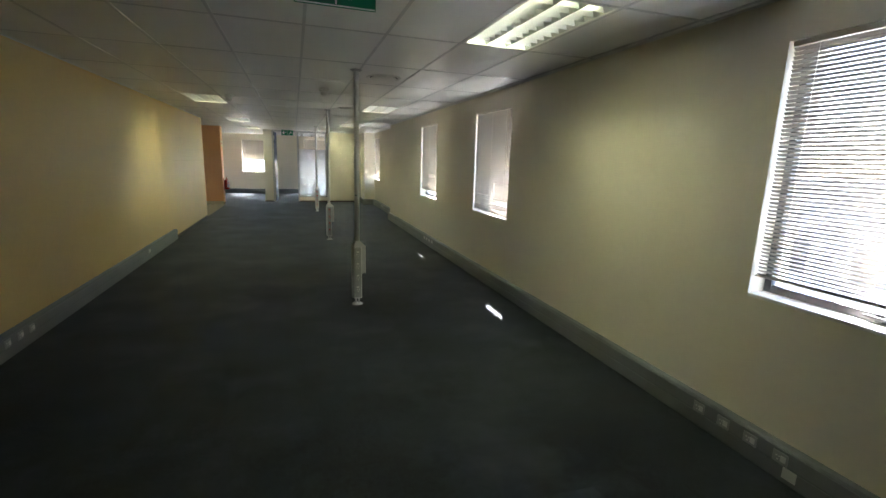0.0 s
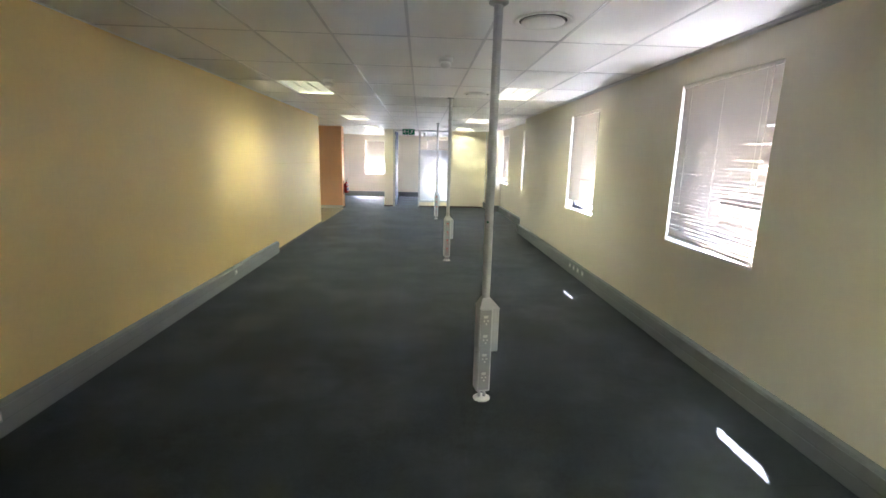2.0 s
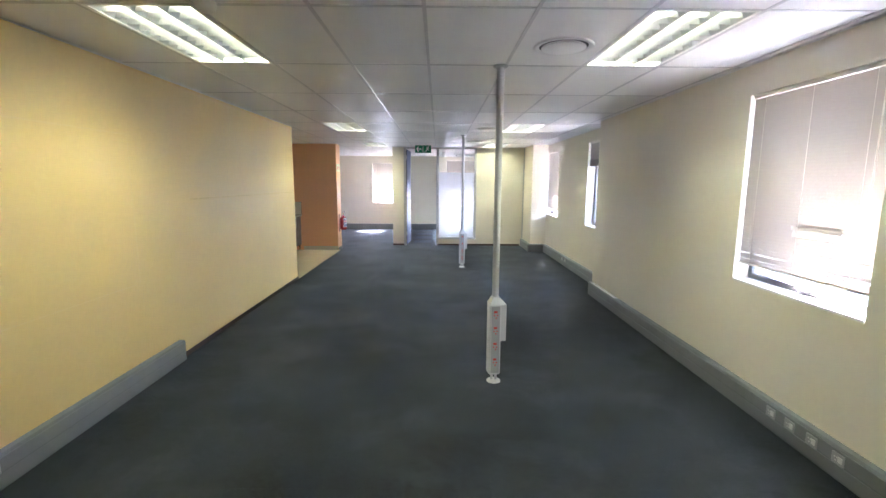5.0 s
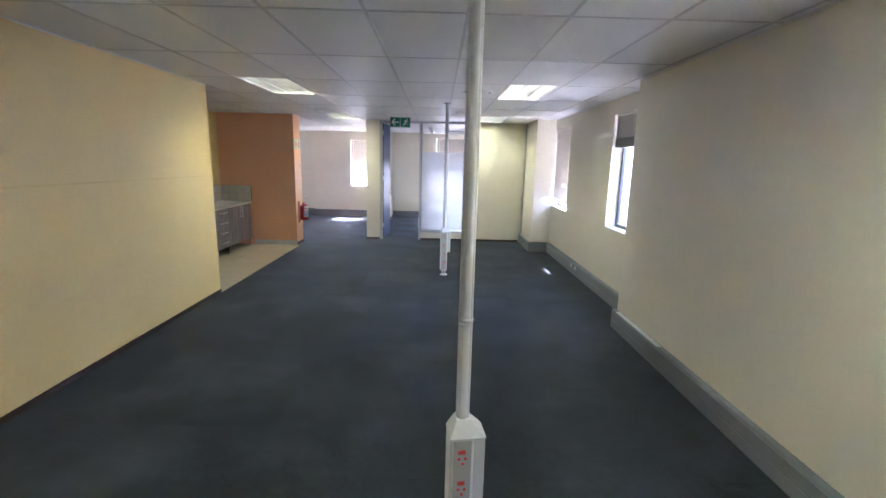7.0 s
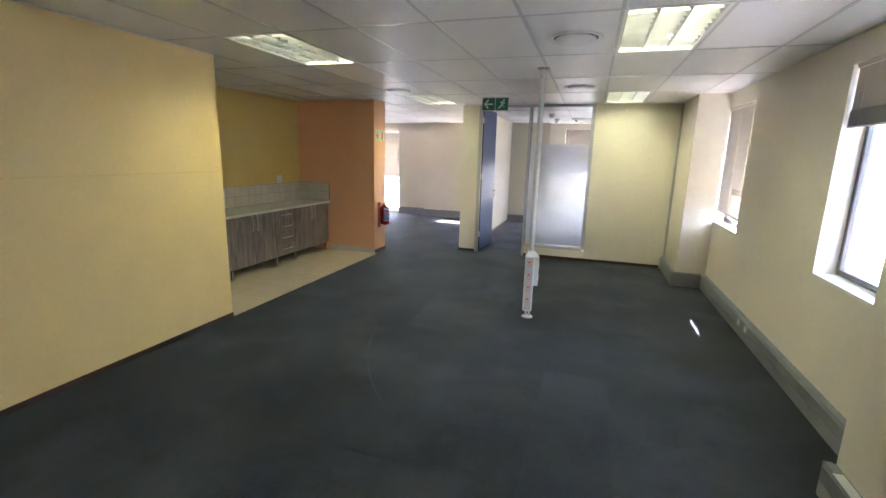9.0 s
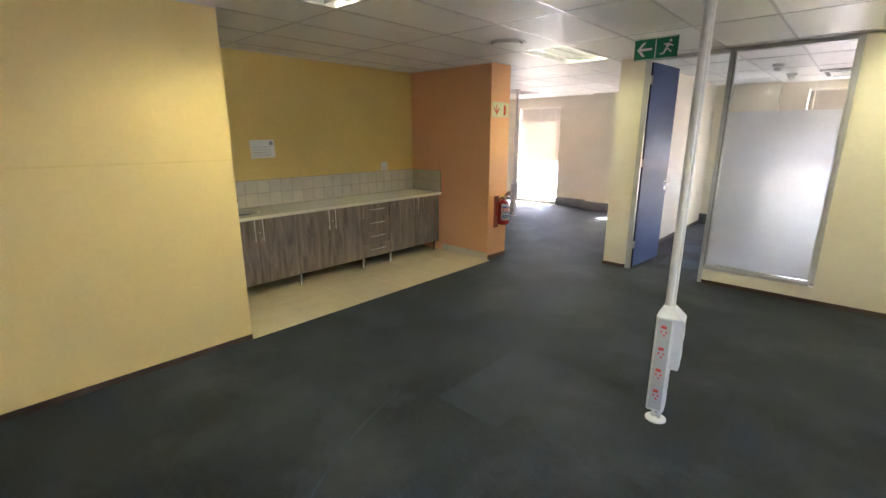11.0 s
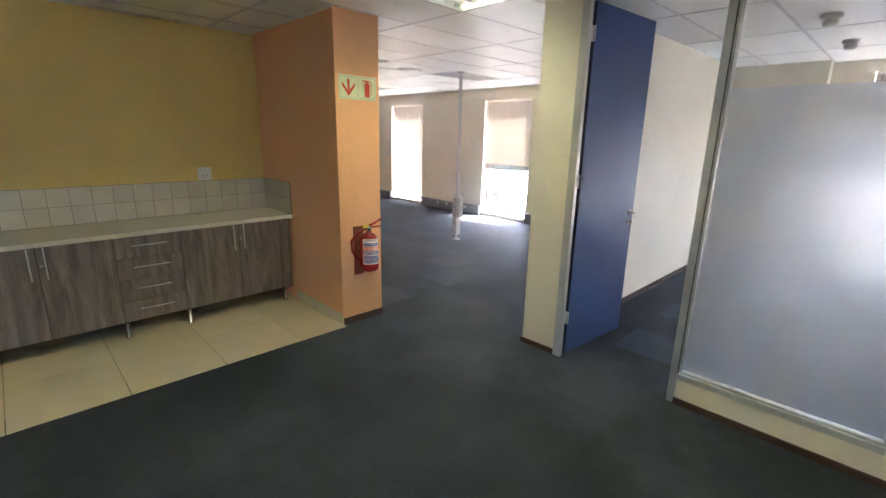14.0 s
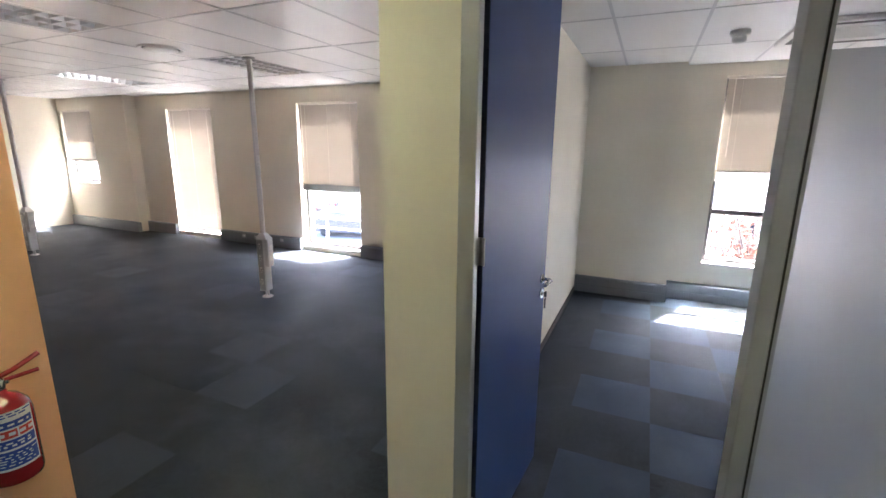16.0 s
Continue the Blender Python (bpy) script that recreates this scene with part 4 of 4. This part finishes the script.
# tiles behind the worktop
spl = new("backsplash")
tagged(spl, "two rows of cream wall tiles behind the worktop", "tiles", kind="structure")
me = Build().box(-0.0735, 0.0735, 0, 0.007, -0.077, 0.077).done("tile", TILE_WALL, spl, bevel=0.0015)
me.matrix_basis = pose(KX + 0.001, KY0 + 0.0765, 0.981, 0, 0, -90)
ny = 23
py = (KY1 - KY0) / ny
for k in range(ny):
    for r in range(2):
        if k or r:
            o = new("tile", me.data)
            o.parent = spl
            o.matrix_basis = pose(KX + 0.001, KY0 + py * (k + 0.5), 0.981 + 0.157 * r, 0, 0, -90)
for k in range(4):
    for r in range(2):
        o = new("tile", me.data)
        o.parent = spl
        o.matrix_basis = pose(KX + 0.085 + 0.151 * k, KY1 - 0.001, 0.981 + 0.157 * r, 0, 0, 180)
Build().box(KX, KX + 0.004, KY0 + 0.001, KY1 - 0.005, 0.90, 1.218).done("grout", GROUT, spl)
Build().box(KX + 0.008, KX + 0.62, KY1 - 0.004, KY1, 0.90, 1.218).done("grout", GROUT, spl)

# tiled kitchen floor
kf = new("kitchen_floor")
tagged(kf, "glossy cream floor tiles in the kitchen alcove", "floor", kind="structure")
Build().box(KX, LX + 0.02, KY0, KY1, -0.007, -0.001).done("grout", GROUT, kf)
for i, (x0, x1) in enumerate(((KX, -3.36), (-3.36, -2.755), (-2.755, LX + 0.02))):
    shared = None
    for j in range(6):
        y0, y1 = KY0 + 0.605 * j, min(KY0 + 0.605 * (j + 1), KY1)
        if y1 - y0 < 0.1:
            o = Build().box(x0 + 0.0015, x1 - 0.0015, y0 + 0.0015, KY1 - 0.001, -0.001, 0.004).done("tile", TILE_FLOOR, kf)
            continue
        if shared is None or y1 - y0 < 0.6:
            o = Build().box(x0 + 0.0025, x1 - 0.0025, 0.0025, y1 - y0 - 0.0025, -0.001, 0.004).done("tile", TILE_FLOOR, kf, bevel=0.0008)
            shared = o.data
        else:
            o = new("tile", shared)
            o.parent = kf
        o.matrix_basis = pose(0, y0, 0)
st = Build()
st.box(-3.06, -2.192, KY1 - 0.009, KY1 - 0.001, 0.004, 0.10)
tagged(st.done("baseboard_tile", TILE_WALL, bevel=0.001), "cream tile skirting below the orange wall", "skirting", kind="structure")

# ---- fire point on the orange wall end ----
sg = empty("fire_sign", pose(-2.188, 18.285, 2.07), "pale luminous sign with red arrow and extinguisher symbol", "sign")
Build().box(0, 0.004, -0.185, 0.185, -0.095, 0.095).done("plate", LUMI, sg, bevel=0.001)
b = Build()
p, q = 0.0042, 0.0052
b.box(p, q, -0.103, -0.083, -0.03, 0.065)
b.prism([(-0.093, -0.07), (-0.155, 0.01), (-0.155, 0.04), (-0.093, -0.035), (-0.031, 0.04), (-0.031, 0.01)], p, q, "x")
b.done("arrow", RED, sg)
b = Build()
b.box(p, q, 0.065, 0.115, -0.07, 0.035)
b.box(p, q, 0.075, 0.105, 0.0355, 0.05)
b.prism([(0.045, 0.055), (0.05, 0.067), (0.125, 0.06), (0.125, 0.051)], p, q, "x")
b.box(p, q, 0.128, 0.134, -0.05, 0.05)
b.done("symbol", RED, sg)
b = Build()
for y0 in (-0.172, 0.008):
    for a0, a1, z0, z1 in ((y0, y0 + 0.164, 0.08, 0.0825), (y0, y0 + 0.164, -0.0825, -0.08), (y0, y0 + 0.0025, -0.08, 0.08), (y0 + 0.1615, y0 + 0.164, -0.08, 0.08)):
        b.box(p, p + 0.0006, a0, a1, z0, z1)
b.done("border", INK, sg)

fx = empty("fire_extinguisher", pose(-2.19, 18.30, 0.5), "red fire extinguisher hung on a red bracket", "fire extinguisher")
Build().box(0.001, 0.012, -0.105, -0.0, -0.05, 0.40).done("bracket", BRACKET, fx, bevel=0.004)
cy = (0.095, 0.0, 0.0)
Build().turned([(0.06, 0.0), (0.079, 0.012), (0.082, 0.03), (0.082, 0.27), (0.075, 0.305), (0.05, 0.335), (0.022, 0.35), (0.02, 0.365)], cy, 28).done("cylinder", REDGLOSS, fx)
b = Build()
b.turned([(0.018, 0.360), (0.022, 0.375), (0.022, 0.400), (0.012, 0.410)], cy, 14)
b.box(0.085, 0.105, -0.03, 0.03, 0.380, 0.395)
b.done("valve", CHROME, fx, bevel=0.002)
b = Build()
b.bent([(0.095, -0.01, 0.410), (0.10, 0.05, 0.425), (0.105, 0.13, 0.460)], 0.010, 8)
b.bent([(0.095, 0.0, 0.395), (0.10, 0.06, 0.395), (0.105, 0.12, 0.395)], 0.008, 8)
b.done("lever", REDGLOSS, fx)
b = Build()
b.bent([(0.095, -0.02, 0.387), (0.095, -0.08, 0.380), (0.10, -0.15, 0.330), (0.10, -0.185, 0.30), (0.10, -0.18, 0.21), (0.098, -0.14, 0.14), (0.095, -0.092, 0.105), (0.09, -0.088, 0.06)], 0.011)
b.done("hose", REDGLOSS, fx)
Build().box(0.105, 0.111, -0.01, 0.05, 0.400, 0.425, pose(0, 0, 0, 8, 0, 0)).done("tag", YELLOW_TAG, fx)


def wrap(b, a0, a1, z0, z1, r, n=10):
    """A strip bent round the cylinder between two angles (degrees from the side that faces the room)."""
    vs = []
    for k in range(n + 1):
        a = radians(a0 + (a1 - a0) * k / n)
        x, y = cy[0] + r * math.cos(a), cy[1] + r * math.sin(a)
        vs.append((b.bm.verts.new((x, y, z0)), b.bm.verts.new((x, y, z1))))
    for u, v in zip(vs, vs[1:]):
        b.bm.faces.new((u[0], v[0], v[1], u[1]))


b = Build()
wrap(b, -75, 40, 0.075, 0.305, 0.0827, 16)
b.done("label", PAPER, fx)
b = Build()
wrap(b, -72, 36, 0.240, 0.268, 0.0832, 14)
wrap(b, -72, 36, 0.160, 0.196, 0.0832, 14)
wrap(b, -72, 36, 0.084, 0.152, 0.0832, 14)
b.done("label_blue_field", LABEL_BLUE, fx)["kind"] = "stuff"
b = Build()
for a in (-70, -34, 2):
    wrap(b, a, a + 32, 0.202, 0.234, 0.0832, 5)
b.done("label_red_field", RED, fx)["kind"] = "stuff"
b = Build()
rnd = random.Random(3)
for z in (0.284, 0.294):
    a = -66
    while a < 24:
        w = rnd.uniform(8, 20)
        wrap(b, a, a + w, z, z + 0.005, 0.0834, 3)
        a += w + 5
b.done("label_print", LABEL_BLUE, fx)["kind"] = "stuff"
b = Build()
for z, h in ((0.250, 0.008), (0.212, 0.013), (0.168, 0.008), (0.180, 0.006), (0.136, 0.004), (0.126, 0.004), (0.116, 0.004), (0.106, 0.004), (0.094, 0.004)):
    a = -66
    while a < 24:
        w = rnd.uniform(5, 14)
        wrap(b, a, a + w, z, z + h, 0.0836, 3)
        a += w + rnd.uniform(5, 9)
b.done("label_white_print", PAPER, fx)["kind"] = "stuff"


# ---- outside ----
b = Build().box(-400, 400, -400, 400, -3.6, -3.4)
tagged(b.done("ground", PAVING), "pale sunlit paved yard", "ground", kind="structure")


def house(name, x0, x1, y0, y1, h, mat, label, side):
    ob = empty(name, pose((x0 + x1) / 2, (y0 + y1) / 2, -3.4), label, "building")
    w, d = (x1 - x0) / 2, (y1 - y0) / 2
    Build().box(-w, w, -d, d, 0, h).done("wall", mat, ob)
    Build().box(-w - 0.2, w + 0.2, -d - 0.2, d + 0.2, h, h + 0.25).done("roof", RENDERED, ob, bevel=0.02)
    for s in range(int(h // 3)):
        z = 1.0 + 3 * s
        if side == "x":
            for k in range(int(2 * d // 3)):
                y = -d + 1.2 + 3 * k
                Build().box(-w - 0.03, -w + 0.05, y, y + 1.4, z, z + 1.4).done("window", BRONZE, ob)
        else:
            for k in range(int(2 * w // 3)):
                x = -w + 1.2 + 3 * k
                Build().box(x, x + 1.4, -d - 0.03, -d + 0.05, z, z + 1.4).done("window", BRONZE, ob)
    return ob


house("office_building", 16, 26, -6, 6.5, 8.0, BLUEGREY, "pale blue-grey office building across the yard", "x")
house("warehouse", 20, 32, 9, 40, 4.6, RENDERED, "low pale rendered building across the yard", "x")
house("far_building", -40, 6, 66, 78, 4.2, RENDERED, "low pale building beyond the car park", "y")


def car(place, paint, label):
    ob = empty("car", place, label, "car", "parked cars")
    side = [(-2.1, 0.25), (2.1, 0.25), (2.15, 0.6), (2.0, 0.85), (1.05, 0.95), (0.45, 1.42), (-1.1, 1.45), (-1.85, 1.0), (-2.15, 0.9), (-2.18, 0.5)]
    Build().prism([(p[0], p[1]) for p in side], -0.85, 0.85, "y").done("body", paint, ob, bevel=0.06)
    b = Build()
    b.prism([(0.98, 0.96), (0.45, 1.36), (-1.05, 1.38), (-1.6, 1.0)], -0.865, 0.865, "y")
    b.done("window", BRONZE, ob)
    for x in (-1.3, 1.3):
        for y in (-0.78, 0.78):
            Build().tube((x, y - 0.1, 0.31), (x, y + 0.1, 0.31), 0.31, n=20).done("wheel", TYRE, ob)
    return ob


car(pose(-15.6, 39.2, -3.4, 0, 0, 10), CARDARK, "dark grey parked car in the yard")
car(pose(-24.6, 47.3, -3.4, 0, 0, 95), CARRED, "red parked car in the yard")
car(pose(-4.0, 46.0, -3.4, 0, 0, 90), CARWHITE, "white parked car in the yard")
car(pose(7.5, 52.0, -3.4, 0, 0, 5), CARWHITE, "white parked car in the yard")

# white balcony rail outside the tall windows
rail = empty("balcony_railing", pose(0, 24.6, -0.1), "white steel balcony railing outside the tall windows", "railing")
b = Build()
for z in (0.28, 0.48, 0.68, 0.88, 1.08):
    b.tube((-9.6, 0, z), (-3.0, 0, z), 0.018, n=8)
b.done("bar", CARWHITE, rail)
for k in range(6):
    Build().tube((-9.6 + 1.32 * k, 0, 0.0), (-9.6 + 1.32 * k, 0, 1.1), 0.025, n=8).done("post", CARWHITE, rail)
tagged(Build().box(-9.8, -2.9, 23.81, 24.7, -0.3, -0.1).done("balcony_slab", RENDERED), "narrow concrete balcony slab", "balcony", kind="structure")

# dry shrub below the office window
sh = empty("shrub", pose(2.6, 28.6, -3.4), "leggy shrub with dry reddish leaves", "shrub")
rnd = random.Random(11)
b, lf = Build(), Build()
for k in range(44):
    a, r = rnd.uniform(0, 6.28), rnd.uniform(0.3, 1.5)
    tip = (r * math.cos(a), r * math.sin(a), rnd.uniform(2.6, 4.2))
    midp = (tip[0] * 0.4, tip[1] * 0.4, tip[2] * 0.55)
    b.bent([(0.1 * math.cos(a), 0.1 * math.sin(a), 0), midp, tip], 0.02, 5)
    for q in range(90):
        f = rnd.uniform(0.45, 1.0)
        c = Vector(midp).lerp(Vector(tip), (f - 0.4) / 0.6) + Vector((rnd.gauss(0, 0.16), rnd.gauss(0, 0.16), rnd.gauss(0, 0.13)))
        u = Vector((rnd.gauss(0, 1), rnd.gauss(0, 1), rnd.gauss(0, 1))).normalized() * 0.06
        v = u.orthogonal().normalized() * 0.035
        lf.bm.faces.new([lf.bm.verts.new(c + w) for w in (u, v, -u, -v)])
b.done("stem", BARK, sh)
lf.done("leaves", LEAF, sh)["kind"] = "stuff"

# ---- carpet tiles ----
floor = new("floor")
tagged(floor, "dark blue-black carpet tiles, worn, slightly uneven in shade, pale light pools painted in", "floor", kind="structure")
T = 0.5
kinds = []
for mat in (CARPET, CARPET_B, CARPET_C):
    o = Build().box(0.0004, T - 0.0004, 0.0004, T - 0.0004, -0.0078, 0.0).done("carpet_tile", mat, floor)
    kinds.append(o)
for o, place in zip(kinds, ((-2.33, 9.05, 0), (-0.33, 19.55, 0.0002), (1.17, 14.05, 0.0004))):
    o.matrix_basis = pose(*place)
done_cells = {(0, 19), (4, 40), (7, 29)}
rest = Build()
rnd = random.Random(5)
count = 3
PALE = {(4, 31), (4, 32)}


def carpeted(x, y):
    main = LX - 0.3 <= x < 3.05 and -3.7 < y < 18.6
    return main or (18.3 < y < 23.4 and -12.3 < x < 3.1)


for i in range(-20, 11):
    for j in range(-8, 48):
        x, y = -2.33 + T * i, -0.45 + T * j
        if not carpeted(x, y) or (i, j) in done_cells:
            continue
        z = rnd.uniform(-0.0005, 0.0005)
        office = y > 19.2 and x > -0.75
        if office:
            tone = 1 if (i + j) % 2 == 0 and rnd.random() < 0.9 else 0
        else:
            tone = 2 if (i, j) in PALE or rnd.random() < (0.0 if y < 18.5 else 0.12) else 0
        near = 8.9 < y < 22.0 and -3.2 < x < 2.6
        if near and count < 300:
            o = new("carpet_tile", kinds[tone].data)
            o.parent = floor
            o.matrix_basis = pose(x, y, z)
            count += 1
        else:
            rest.box(x + 0.0004, x + T - 0.0004, y + 0.0004, y + T - 0.0004, -0.0078, z, mat=tone)
rest.done("carpet_tiles", [CARPET, CARPET_B, CARPET_C], floor)["kind"] = "stuff"

# faint curved drag mark on the carpet
ARC, ARC_FROM, ARC_TO = (2.058, 15.458, 2.690), 190.3, 226.4
b = Build()
cx, cy0, rad = ARC
last = None
for k in range(41):
    a = radians(ARC_FROM + (ARC_TO - ARC_FROM) * k / 40)
    h = 0.002 + 0.007 * math.sin(math.pi * k / 40) * (0.7 + 0.3 * math.sin(k * 1.7))
    pair = [b.bm.verts.new((cx + (rad + e) * math.cos(a), cy0 + (rad + e) * math.sin(a), 0.0012)) for e in (-h, h)]
    if last:
        b.bm.faces.new((last[0], last[1], pair[1], pair[0]))
    last = pair
b.done("drag_mark", CARPET_B, floor)
